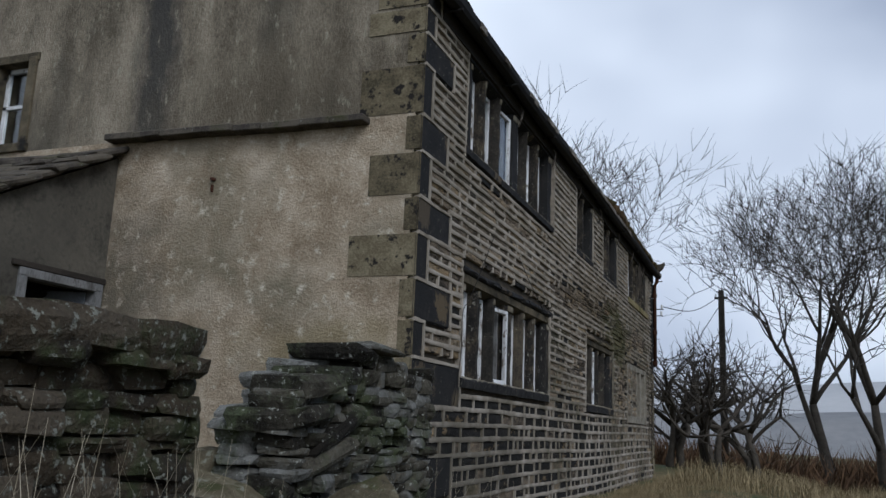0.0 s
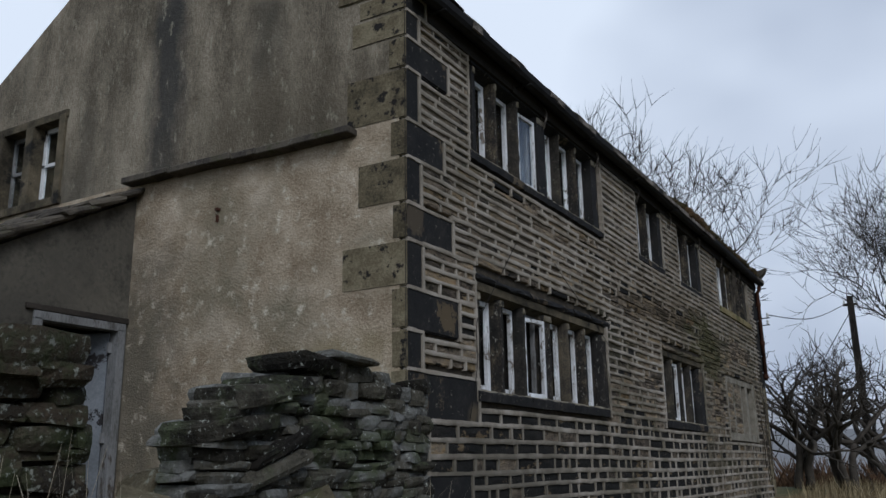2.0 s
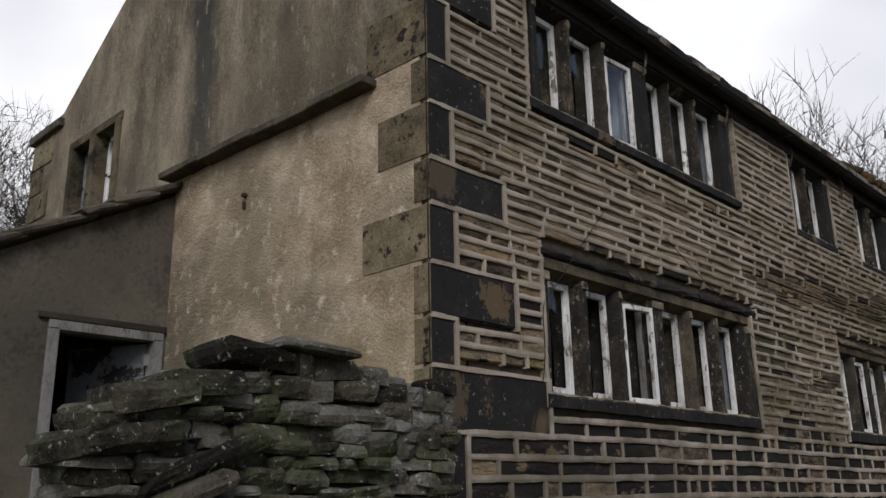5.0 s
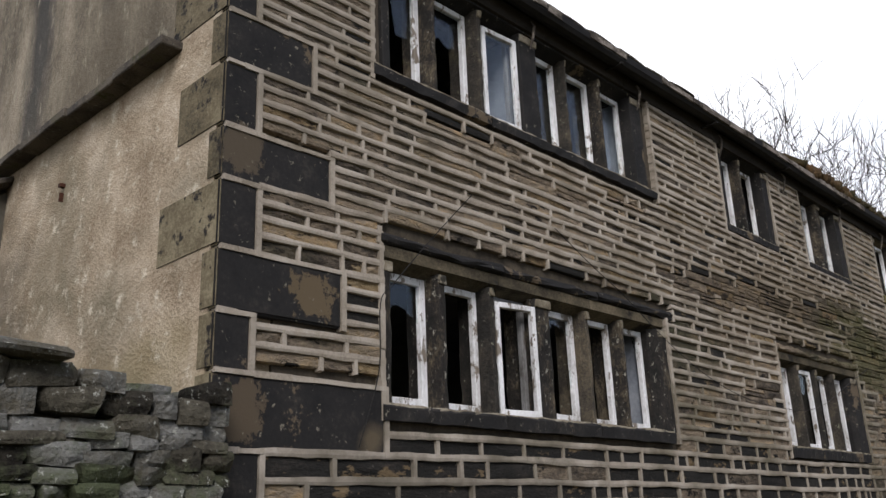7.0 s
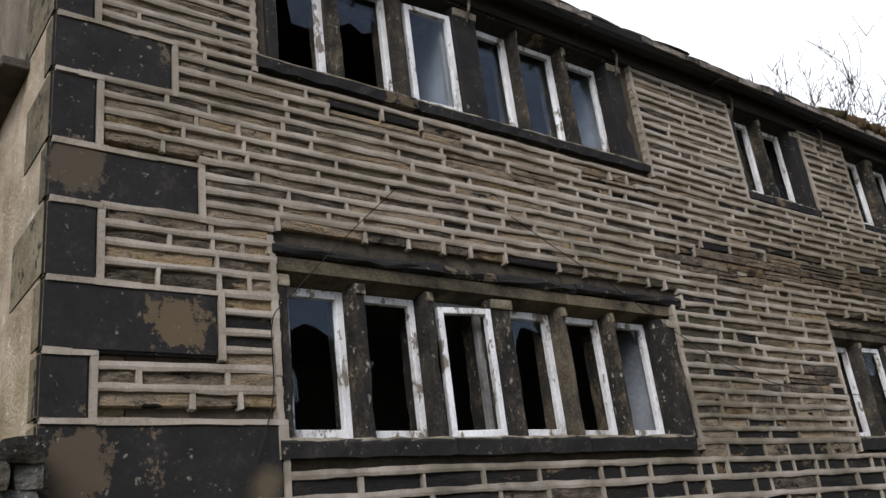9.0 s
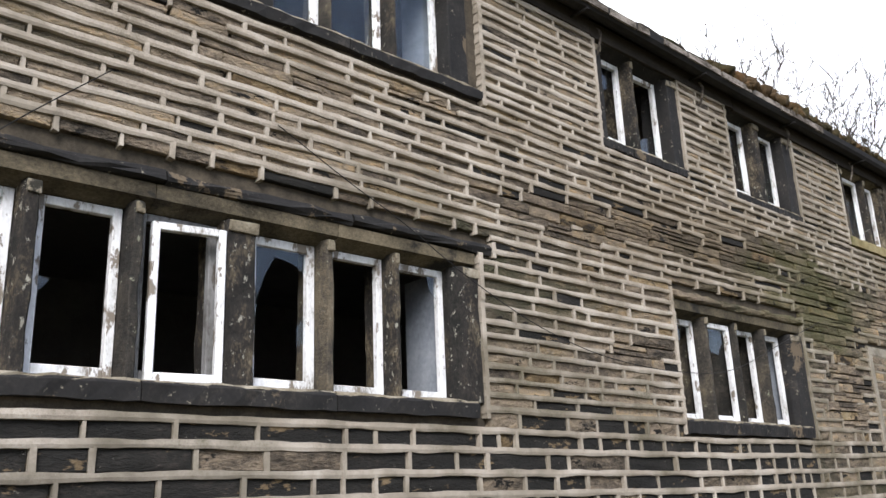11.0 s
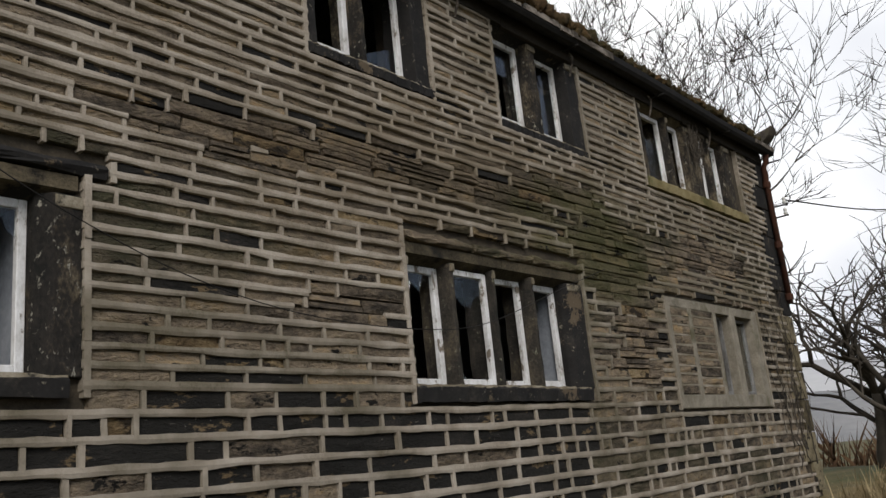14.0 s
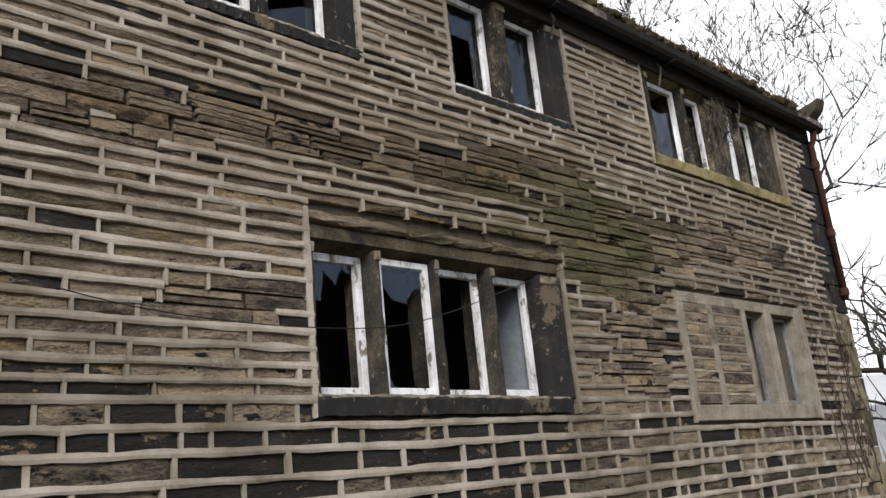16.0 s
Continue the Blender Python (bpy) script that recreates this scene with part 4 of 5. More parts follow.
def gable_window():
    win = empty("window_8", "two-light gable window with stone surround and sash bars", "window", kind="structure")
    y = GY
    for n, a in (("jamb", (-8.96, -8.86, 4.45, 5.50)), ("jamb", (-7.80, -7.69, 4.45, 5.50)), ("mullion", (-8.41, -8.27, 4.48, 5.46))):
        part(n, boxed(a[0], a[1], y - 0.03, y + 0.3, a[2], a[3], 0.012), LINTEL, win)
    part("lintel", boxed(-8.98, -7.67, y - 0.02, y + 0.3, 5.45, 5.55, 0.012), LINTEL, win)
    part("window_sill", boxed(-8.98, -7.67, y - 0.04, y + 0.3, 4.40, 4.50, 0.012), LINTEL, win)
    for a, b in ((-8.88, -8.41), (-8.27, -7.82)):
        bm = bmesh.new()
        for p, q, c, d in ((a, a + 0.05, 4.5, 5.45), (b - 0.05, b, 4.5, 5.45), (a, b, 4.5, 4.56), (a, b, 5.40, 5.45), (a, b, 4.97, 5.01)):
            add_box(bm, p, q, y + 0.13, y + 0.17, c, d)
        fr = part("window_frame", bm, PAINT if a > -8.3 else OLDPAINT, win, "flaking white sash frame")
        for c, d in ((4.56, 4.97), (5.01, 5.40)):
            p = part("pane", boxed(a + 0.05, b - 0.05, y + 0.148, y + 0.152, c, d), GLASS, fr)
            p.visible_shadow = False


gable_window()


def left_quoins():
    wall = bpy.data.objects["wall_south_gable"]
    for z0, z1, w in ((4.45, 4.80, 0.30), (4.80, 5.15, 0.55), (5.15, 5.50, 0.32), (5.50, 5.84, 0.58)):
        part("quoin", boxed(BACK_X - 0.01, BACK_X + w, GY - 0.014, GY + 0.2, z0 + 0.01, z1 - 0.01, 0.012), QUOIN_BUFF, wall)
    part("coping", boxed(BACK_X - 0.08, -9.28, GY - 0.06, GY + 0.40, 5.88, 6.0, 0.02, 0.01), SLATE, wall, "dark coping slab")


left_quoins()

# ---- drip ledge, eaves and roof edge ----
def build_ledge():
    led = empty("drip_ledge", "dark slate drip course along the gable", "trim", kind="structure")
    rnd, x = random.Random(8), -6.50
    while x < -3.60:
        w = min(rnd.uniform(0.3, 0.6), -3.57 - x)
        z = 4.415 - 0.022 * (x + 6.36) + rnd.uniform(-0.006, 0.006)
        bm = bmesh.new()
        prism(bm, [(x + 0.003, z - 0.045), (x + w - 0.003, z - 0.045 + rnd.uniform(-0.01, 0.01)), (x + w - 0.003, z + 0.02), (x + 0.003, z + 0.02)], "y", GY - 0.15 + rnd.uniform(-0.012, 0.012), GY + 0.02)
        bmesh.ops.bevel(bm, geom=bm.edges[:], offset=0.008, segments=1, affect="EDGES")
        part("slab", bm, SLATE, led)
        x += w
    rust = empty("iron_cramp", "small rusted iron cramp set in the render", "bracket")
    part("bar", boxed(-5.22, -5.205, GY - 0.03, GY + 0.01, 3.79, 3.86, 0.004), RUST, rust)
    part("head", boxed(-5.23, -5.19, GY - 0.04, GY + 0.01, 3.90, 3.93, 0.004), RUST, rust)


build_ledge()


def eave_drop(y):
    return 0.03 - 0.06 * (y - 7.0) / 14.5


def build_eaves():
    rnd = random.Random(21)
    roof = bpy.data.objects["roof"]
    # eaves board, in lengths; its timber tone is darkened for the overhang's shade
    y = GY + 0.36
    while y < FAR_Y - 0.3:
        w = min(rnd.uniform(1.6, 2.6), FAR_Y - 0.02 - y)
        d = rnd.uniform(-0.012, 0.012)
        part("eaves_board", boxed(FX - 0.02, FX + 0.02, y, y + w - 0.008, 5.42 + d + eave_drop(y + w / 2), 5.58 + d + eave_drop(y + w / 2), 0.004), TIMBER, roof)
        y += w
    # gutter: a shallow iron trough on brackets
    gut = empty("gutter", "black iron eaves gutter, sagging, with flaked pale edge", "gutter", kind="structure")
    y = GY + 0.05
    while y < FAR_Y:
        w = min(1.85, FAR_Y + 0.05 - y)
        bm = bmesh.new()
        sag = lambda t: -0.012 * math.sin(t * 1.3) + eave_drop(t)
        prof = [(-0.075, 0.05), (-0.07, -0.005), (-0.045, -0.04), (0.0, -0.052), (0.045, -0.04), (0.07, -0.005), (0.078, 0.055), (0.062, 0.055), (0.055, 0.0), (0.035, -0.028), (0.0, -0.038), (-0.035, -0.028), (-0.055, 0.0), (-0.06, 0.05)]
        n = 4
        rings = [[bm.verts.new((-2.925 + a, y + (w - 0.01) * k / n, 5.555 + b + sag(y + w * k / n))) for a, b in prof] for k in range(n + 1)]
        for r, s in zip(rings, rings[1:]):
            for k in range(len(prof)):
                bm.faces.new((r[k], r[(k + 1) % len(prof)], s[(k + 1) % len(prof)], s[k]))
        part("gutter_length", bm, IRON, gut)
        part("bracket", boxed(FX + 0.02, -2.85, y + 0.3, y + 0.325, 5.485 + eave_drop(y), 5.505 + eave_drop(y), 0.003), IRON, gut)
        bm = bmesh.new()
        n, k = 9, 0
        while k < n:      # the pale paint of the face survives in lengths
            step = rnd.choice((1, 2, 3))
            if rnd.random() < (0.85 if y < 15 else 0.5):
                p, q = y + w * k / n + 0.01, y + w * min(n, k + step) / n - rnd.uniform(0.0, 0.03)
                add_box(bm, -2.862, -2.842 + rnd.uniform(-0.003, 0.003), p, q, 5.548 + eave_drop(p) + rnd.uniform(-0.004, 0.012), 5.622 + eave_drop(p) + rnd.uniform(-0.012, 0.004), 0.004, rnd)
            k += step
        part("gutter_face", bm, GUTTERPAINT, gut, "pale weathered gutter face")
        y += w
    for y in (9.92, 11.58, 13.27, 14.92, 16.72, 18.4, 20.0):
        d = eave_drop(y)
        bm = bmesh.new()
        tube(bm, [(FX + 0.05, y, 5.50 + d), (FX + 0.075, y + 0.01, 5.44 + d), (FX + 0.06, y, 5.34 + d), (FX + 0.03, y - 0.01, 5.24 + d)], [0.012, 0.013, 0.012, 0.008], 6)
        part("hook", bm, GUTTERPAINT, gut, "pale bent iron gutter hook")
    # stone slates over the front slope: the eaves rows singly
    ux, uz = -3.47 / 4.163, 2.30 / 4.163
    heap, y = Heap(), 0
    sl = variants("slate", lump_data, 6, SLATE, 31, rough=0.05)
    ang = math.degrees(math.atan2(2.30, 3.47))
    for row in range(12):
        y, s = GY + 0.34 + (row % 2) * 0.18, 0.07 + row * 0.33
        while y < FAR_Y - 0.15:
            w = rnd.uniform(0.32, 0.55)
            w = min(w, FAR_Y - 0.05 - y)
            lift = rnd.uniform(-0.01, 0.02)
            m = stretched(-2.93 + ux * (s + 0.24) + 0.02 * rnd.random(), y + w / 2, 5.675 + uz * (s + 0.24) + lift + eave_drop(y), 0.56, w - 0.01, 0.045, 0, ang - 3.0 + rnd.uniform(-1, 1), rnd.uniform(-2, 2))
            me, v, f = rnd.choice(sl)
            if row < 2:
                ob = new("slate", me)
                ob.parent, ob.matrix_basis = roof, m
            else:
                heap.add(v, f, m)
            y += w
    # the verge along the front slope of the near gable
    for k in range(11):
        s = 0.35 + k * 0.36
        m = stretched(-2.93 + ux * s, GY + 0.16, 5.665 + uz * s, 0.46, 0.42 + rnd.uniform(-0.04, 0.05), 0.055, 0, ang - 2, rnd.uniform(-4, 4))
        ob = new("slate", rnd.choice(sl)[0])
        ob.parent, ob.matrix_basis = roof, m
    tagged(heap.done("upper_slates", SLATE, roof), kind="stuff")


build_eaves()


def build_moss():
    rnd, heap = random.Random(9), Heap()
    for k in range(620):
        y = rnd.triangular(14.9, 21.8, 16.4) if k % 3 else rnd.uniform(15.2, 21.8)
        r = rnd.uniform(0.03, 0.09) * (1.35 if 15.2 < y < 17.2 else 0.9)
        s = abs(rnd.gauss(0, 0.12))
        v, f = lump_data(rnd, 0.22)
        heap.add(v, f, stretched(-2.90 - 0.83 * s, y, 5.66 + eave_drop(y) + 0.55 * s + rnd.uniform(-0.01, 0.05), r * 1.2, r * 1.8, r * 0.9, rnd.uniform(-40, 40), rnd.uniform(-40, 40), rnd.uniform(0, 180)))
    tagged(heap.done("eaves_moss", MOSS, smooth=True), "rust-brown and green moss along the eaves", "moss", kind="stuff")
    heap = Heap()
    for k in range(3000):
        y = rnd.triangular(14.9, 21.6, 16.2)
        s = abs(rnd.gauss(0, 0.14))
        x, z = -2.87 - 0.83 * s, 5.67 + eave_drop(y) + 0.55 * s
        h, a = rnd.uniform(0.05, 0.15), rnd.uniform(0, 6.28)
        dx, dy = math.cos(a) * h * 0.5, math.sin(a) * h * 0.5
        n = len(heap.v)
        heap.v += [(x, y - 0.004, z), (x, y + 0.004, z), (x + dx, y + dy, z + h)]
        heap.f.append((n, n + 1, n + 2))
    tagged(heap.done("eaves_grass", MOSS), "dry grass growing in the gutter", "grass", kind="stuff")


build_moss()


def cable(name, pts, r, label):
    """A thin cable that hangs through the points, rounded between them."""
    bm, fine = bmesh.new(), []
    for i in range(len(pts) - 1):
        p0, p1, p2, p3 = (Vector(pts[max(0, min(len(pts) - 1, k))]) for k in (i - 1, i, i + 1, i + 2))
        for k in range(6):
            t = k / 6
            fine.append(0.5 * ((2 * p1) + (p2 - p0) * t + (2 * p0 - 5 * p1 + 4 * p2 - p3) * t * t + (3 * p1 - p0 - 3 * p2 + p3) * t ** 3))
    fine.append(Vector(pts[-1]))
    tube(bm, fine, [r] * len(fine), 5)
    return tagged(part(name, bm, IRON), label, "cable")


cable("loose_cable", [(-3.03, 9.07, 3.71), (-3.0, 8.63, 3.29), (-3.0, 8.26, 2.90), (-3.03, 8.17, 2.76), (-3.03, 8.15, 2.34), (-3.02, 7.98, 1.88)], 0.0035, "thin black loose cable drooping on the stone front")
cable("loose_cable", [(-3.03, 10.05, 3.68), (-3.02, 10.52, 3.45), (-3.0, 10.95, 3.25), (-3.0, 11.53, 2.96), (-3.0, 12.22, 2.70), (-2.99, 13.0, 2.54), (-2.98, 13.99, 2.50), (-2.98, 14.82, 2.59), (-3.0, 15.94, 2.96), (-3.03, 16.84, 3.25)], 0.0035,
      "thin black cable sagging across the stone front")


def build_downpipe():
    pipe = empty("downpipe", "rusty broken iron downpipe at the far corner", "downpipe")
    bm = bmesh.new()
    tube(bm, [(-2.93, 21.84, 5.50), (-2.95, 21.84, 5.38), (-3.0, 21.84, 5.30), (-3.0, 21.84, 3.30)], [0.045, 0.042, 0.042, 0.042], 10)
    part("pipe", bm, RUST, pipe, smooth=True)
    for z in (5.0, 4.1, 3.35):
        bm = bmesh.new()
        tube(bm, [(-3.0, 21.84, z), (-3.0, 21.84, z + 0.09)], [0.056, 0.056], 10)
        part("collar", bm, RUST, pipe)
    ins = empty("insulator_bracket", "iron bracket with white ceramic insulators on the far gable", "insulator")
    part("arm", boxed(-3.10, -2.80, 21.955, 21.985, 4.72, 4.74, 0.003), IRON, ins)
    part("arm", boxed(-3.10, -2.82, 21.955, 21.985, 4.56, 4.578, 0.003), IRON, ins)
    for x, z in ((-2.85, 4.74), (-2.86, 4.578)):
        bm = bmesh.new()
        tube(bm, [(x, 21.975, z), (x, 21.975, z + 0.03), (x, 21.975, z + 0.05), (x, 21.975, z + 0.08), (x, 21.975, z + 0.11)], [0.022, 0.034, 0.022, 0.030, 0.016], 10)
        part("insulator", bm, CERAMIC, ins)


build_downpipe()


def build_creeper():
    rnd, bm = random.Random(14), bmesh.new()
    for k in range(13):
        y, z = rnd.uniform(20.75, 21.9), rnd.uniform(1.0, 1.8)
        pts, top = [(FX + 0.015, y, z)], rnd.uniform(2.6, 4.4)
        while z < top:
            z += rnd.uniform(0.06, 0.14)
            y += rnd.uniform(-0.07, 0.06)
            y = max(20.65, min(21.92, y))
            pts.append((FX + rnd.uniform(0.01, 0.04), y, z))
        r = rnd.uniform(0.004, 0.011)
        tube(bm, pts, [r * (1 - 0.8 * i / len(pts)) for i in range(len(pts))], 4)
    for k in range(30):
        y, z = rnd.uniform(19.40, 19.74), rnd.uniform(5.2, 5.5)
        pts = [(FX + 0.02, y, z)]
        for i in range(rnd.randint(4, 9)):
            y, z = y + rnd.uniform(-0.05, 0.05), z - rnd.uniform(0.03, 0.1)
            pts.append((FX + rnd.uniform(0.01, 0.07), y, z))
        tube(bm, pts, [0.006] * len(pts), 3)
    tagged(part("creeper", bm, BARK), "leafless creeper stems clinging to the stone front", "creeper", kind="stuff")


build_creeper()


# ---- lean-to outhouse ----
OX = -6.40
DOOR = (6.02, 6.95, 0.95, 2.85)


def roof_line(y):
    return 4.23 - 0.555 * (7.0 - y)


def build_outhouse():
    bm = bmesh.new()
    lo, hi = 3.55, 7.03
    d0, d1, _, dz = DOOR
    for a, b, z in ((lo, d0, 0.6), (d0, d1, dz), (d1, hi, 0.6)):
        prism(bm, [(a, z), (b, z), (b, roof_line(b) - 0.02), (a, roof_line(a) - 0.02)], "x", OX - 0.30, OX)
    tagged(part("wall_outhouse_east", bm, RENDER_DARK), "dark rendered side wall of the lean-to", "wall", kind="structure")
    bm = bmesh.new()
    wall_grid(bm, "y", lo, lo + 0.3, BACK_X, OX - 0.30, 0.6, roof_line(lo) - 0.02, [])
    wall_grid(bm, "x", BACK_X, BACK_X + 0.3, lo + 0.3, hi, 0.6, 2.6, [])
    prism(bm, [(lo + 0.3, 2.6), (hi, 2.6), (hi, roof_line(hi) - 0.02), (lo + 0.3, roof_line(lo) - 0.02)], "x", BACK_X, BACK_X + 0.3)
    tagged(part("wall_outhouse_rear", bm, RENDER_DARK), "dark rendered outer walls of the lean-to", "wall", kind="structure")
    tagged(part("floor_outhouse", boxed(BACK_X + 0.3, OX - 0.3, lo + 0.3, hi, 0.80, 0.95), PLASTER), "dark stone floor of the lean-to", "floor", kind="structure")
    roof = empty("roof_outhouse", "lean-to roof of thick mossy stone slates", "roof", kind="structure")
    bm = bmesh.new()
    prism(bm, [(3.4, roof_line(3.4) - 0.01), (7.02, roof_line(7.02) - 0.01), (7.02, roof_line(7.02) + 0.03), (3.4, roof_line(3.4) + 0.03)], "x", BACK_X, OX - 0.03)
    part("roof_deck", bm, SLATE, roof)
    rnd = random.Random(17)
    sl = variants("slate", lump_data, 6, SLATE, 33, rough=0.07)
    ang = math.degrees(math.atan(0.545))
    for row in range(14):
        y, x = 6.86 - row * 0.265, OX + rnd.uniform(0.08, 0.16)
        while x > BACK_X:
            w = rnd.uniform(0.35, 0.62)
            ob = new("slate", rnd.choice(sl)[0])
            ob.parent = roof
            ob.matrix_basis = stretched(x - w / 2 + rnd.uniform(-0.03, 0.03) * (x > OX), y, roof_line(y) + 0.065 + rnd.uniform(-0.008, 0.016), w, 0.44, 0.075, ang - 5 + rnd.uniform(-2, 2), rnd.uniform(-2, 2), rnd.uniform(-3, 3))
            x -= w
    for x in (-9.5,):
        ob = new("slate", rnd.choice(sl)[0])
        ob.parent = roof
        ob.matrix_basis = stretched(x, 6.8, 4.36, 0.34, 0.30, 0.09, 10, rnd.uniform(-6, 6), 0)
    # door
    door = empty("door_1", "half-open door of peeling pale blue paint in a white frame", "door", kind="structure")
    for a, b in ((d0 - 0.03, d0 + 0.06), (d1 - 0.04, d1 + 0.05)):
        part("door_post", boxed(OX - 0.10, OX + 0.025, a, b, 0.95, dz, 0.006), OLDPAINT, door, "dirty flaking white door post")
    part("door_head", boxed(OX - 0.10, OX + 0.025, d0 - 0.03, d1 + 0.05, dz - 0.02, dz + 0.06, 0.006), OLDPAINT, door, "dirty flaking white door head")
    part("lintel", boxed(OX - 0.25, OX + 0.03, d0 - 0.12, d1 + 0.07, dz + 0.064, dz + 0.12, 0.008, 0.006), TIMBER, door, "rotten dark timber lintel")
    bm = boxed(OX - 0.12, OX - 0.08, d1 - 0.84, d1 - 0.04, 0.98, dz - 0.03, 0.003)
    bmesh.ops.rotate(bm, verts=bm.verts[:], cent=(OX - 0.10, d1 - 0.04, 0), matrix=Matrix.Rotation(radians(-62), 3, "Z"))
    leaf = part("door_leaf", bm, DOORPAINT, door, "peeling pale blue door leaf")
    for z in (1.75, 2.62):
        part("hinge", boxed(OX - 0.085, OX - 0.055, d1 - 0.075, d1 - 0.035, z, z + 0.10, 0.002), OLDPAINT, leaf, "painted steel hinge")


build_outhouse()


# ---- dry-stone walls ----
def drystone(name, label, y0, y1, top, rows, lengths, seed, singles_from, cap=None, mat=DRYSTONE):
    """A rough wall along y between x = -3.32 and -2.86; top(y) is its height; stones nearer than singles_from are single."""
    rnd = random.Random(seed)
    wall = empty(name, label, "wall", kind="structure")
    st = variants("stone", lump_data, 18, mat, seed, rough=0.11, box=0.70)
    core = bmesh.new()
    n = max(2, int((y1 - y0) / 0.25))
    for k in range(n):
        a, b = y0 + 0.10 + (y1 - y0 - 0.2) * k / n, y0 + 0.10 + (y1 - y0 - 0.2) * (k + 1) / n
        add_box(core, -3.24, -2.96, a, b, 0.4, min(top(a), top(b)) - 0.14)
    part("core", core, BACKING, wall)
    heap = Heap()
    for face in (0, 1):
        z = 0.55
        while z < 2.5:
            h = rnd.uniform(*rows)
            y = y0 + rnd.uniform(-0.06, 0.02)
            while y < y1 - 0.04:
                w = min(rnd.uniform(*lengths), y1 - y + 0.02)
                t = top(y + w / 2)
                if z + h * 0.7 < t + rnd.uniform(-0.03, 0.03) and w > 0.06:
                    deep = rnd.uniform(0.22, 0.30)
                    hh = h * rnd.uniform(0.86, 1.18)
                    x = (-2.97 if face == 0 else -3.22) + rnd.uniform(-0.035, 0.035)
                    m = stretched(x, y + w / 2, z + hh / 2 + rnd.uniform(-0.012, 0.012), deep, w * 0.985, hh * 1.02, rnd.uniform(-4, 4), rnd.uniform(-5, 5), rnd.uniform(-7, 7))
                    me, v, f = rnd.choice(st)
                    if y > singles_from and face == 0:
                        ob = new("stone", me)
                        ob.parent, ob.matrix_basis = wall, m
                    else:
                        heap.add(v, f, m)
                y += w
            z += h * 0.97
    if heap.v:
        tagged(heap.done("far_stones", mat, wall), kind="stuff")
    for y, w, z, h, tilt in cap or ():
        ob = new("stone", rnd.choice(st)[0])
        ob.parent = wall
        ob.matrix_basis = stretched(-3.02, y, z, 0.50, w, h, tilt, rnd.uniform(-4, 4), rnd.uniform(-8, 8))
    return wall


def right_top(y):
    pts = ((4.6, 1.50), (4.8, 1.80), (5.1, 1.90), (5.3, 1.95), (5.58, 2.10), (6.05, 2.15), (6.4, 2.08), (6.9, 2.13), (7.05, 2.10))
    for (a, p), (b, q) in zip(pts, pts[1:]):
        if a <= y <= b:
            return p + (q - p) * (y - a) / (b - a)
    return pts[0][1] if y < 4.6 else 2.10


drystone("dry_stone_wall", "half-collapsed mossy dry-stone wall beside the cottage corner", 4.84, 7.0, right_top, (0.052, 0.105), (0.11, 0.30), 41, 0.0,
         cap=((5.95, 0.42, 2.19, 0.05, -3), (5.62, 0.34, 2.12, 0.09, -6), (5.35, 0.34, 1.97, 0.11, 4), (5.1, 0.32, 1.89, 0.13, 8), (5.35, 0.62, 1.62, 0.10, 22), (5.25, 0.55, 1.48, 0.09, 20), (4.98, 0.45, 1.70, 0.13, 6)), mat=DRYSTONE_PALE)
drystone("dry_stone_wall", "tall lichened dry-stone field wall ending at a gap", -4.0, 3.96, lambda y: 1.95 + 0.02 * math.sin(y * 3), (0.065, 0.130), (0.15, 0.42), 43, 1.6,
         cap=((3.66, 0.50, 2.00, 0.17, 2), (3.20, 0.46, 2.00, 0.18, -3), (2.80, 0.38, 1.98, 0.17, 4), (2.44, 0.40, 1.99, 0.17, -2), (2.08, 0.36, 1.98, 0.17, 1), (3.45, 0.30, 1.91, 0.10, -2), (3.02, 0.28, 1.90, 0.10, 2), (3.80, 0.26, 1.90, 0.10, 1)))


def build_rocks():
    rnd = random.Random(51)
    spots = [(-2.62, 5.12, 0.98, 0.34, 0.36, 0.58, 38), (-2.75, 4.62, 0.96, 0.34, 0.34, 0.28, 5), (-3.15, 4.66, 1.13, 0.36, 0.40, 0.26, 15), (-3.45, 5.0, 1.22, 0.34, 0.36, 0.30, 0), (-3.5, 4.98, 1.40, 0.28, 0.30, 0.16, 0),
             (-2.95, 4.36, 1.06, 0.44, 0.46, 0.26, 10), (-2.5, 4.30, 0.90, 0.36, 0.34, 0.28, 30), (-3.3, 4.25, 1.12, 0.4, 0.34, 0.22, 10), (-2.45, 5.55, 0.84, 0.28, 0.28, 0.20, 20), (-2.5, 3.95, 0.86, 0.38, 0.34, 0.26, 12),
             (-2.42, 4.72, 0.86, 0.34, 0.3, 0.26, 12), (-2.7, 5.35, 0.92, 0.36, 0.34, 0.3, 8)]
    for x, y, z, sx, sy, sz, tilt in spots:
        v, f = lump_data(rnd, 0.24, 0.74)
        me = bpy.data.meshes.new("fallen_stone")
        me.from_pydata(v, [], f)
        me.materials.append(FALLEN)
        ob = tagged(new("fallen_stone", me), "mossy fallen walling stone lying in the grass", "stone", "fallen stones at the gap")
        ob.matrix_basis = stretched(x, y, z, sx, sy, sz, tilt, rnd.uniform(-12, 12), rnd.uniform(0, 90))


build_rocks()


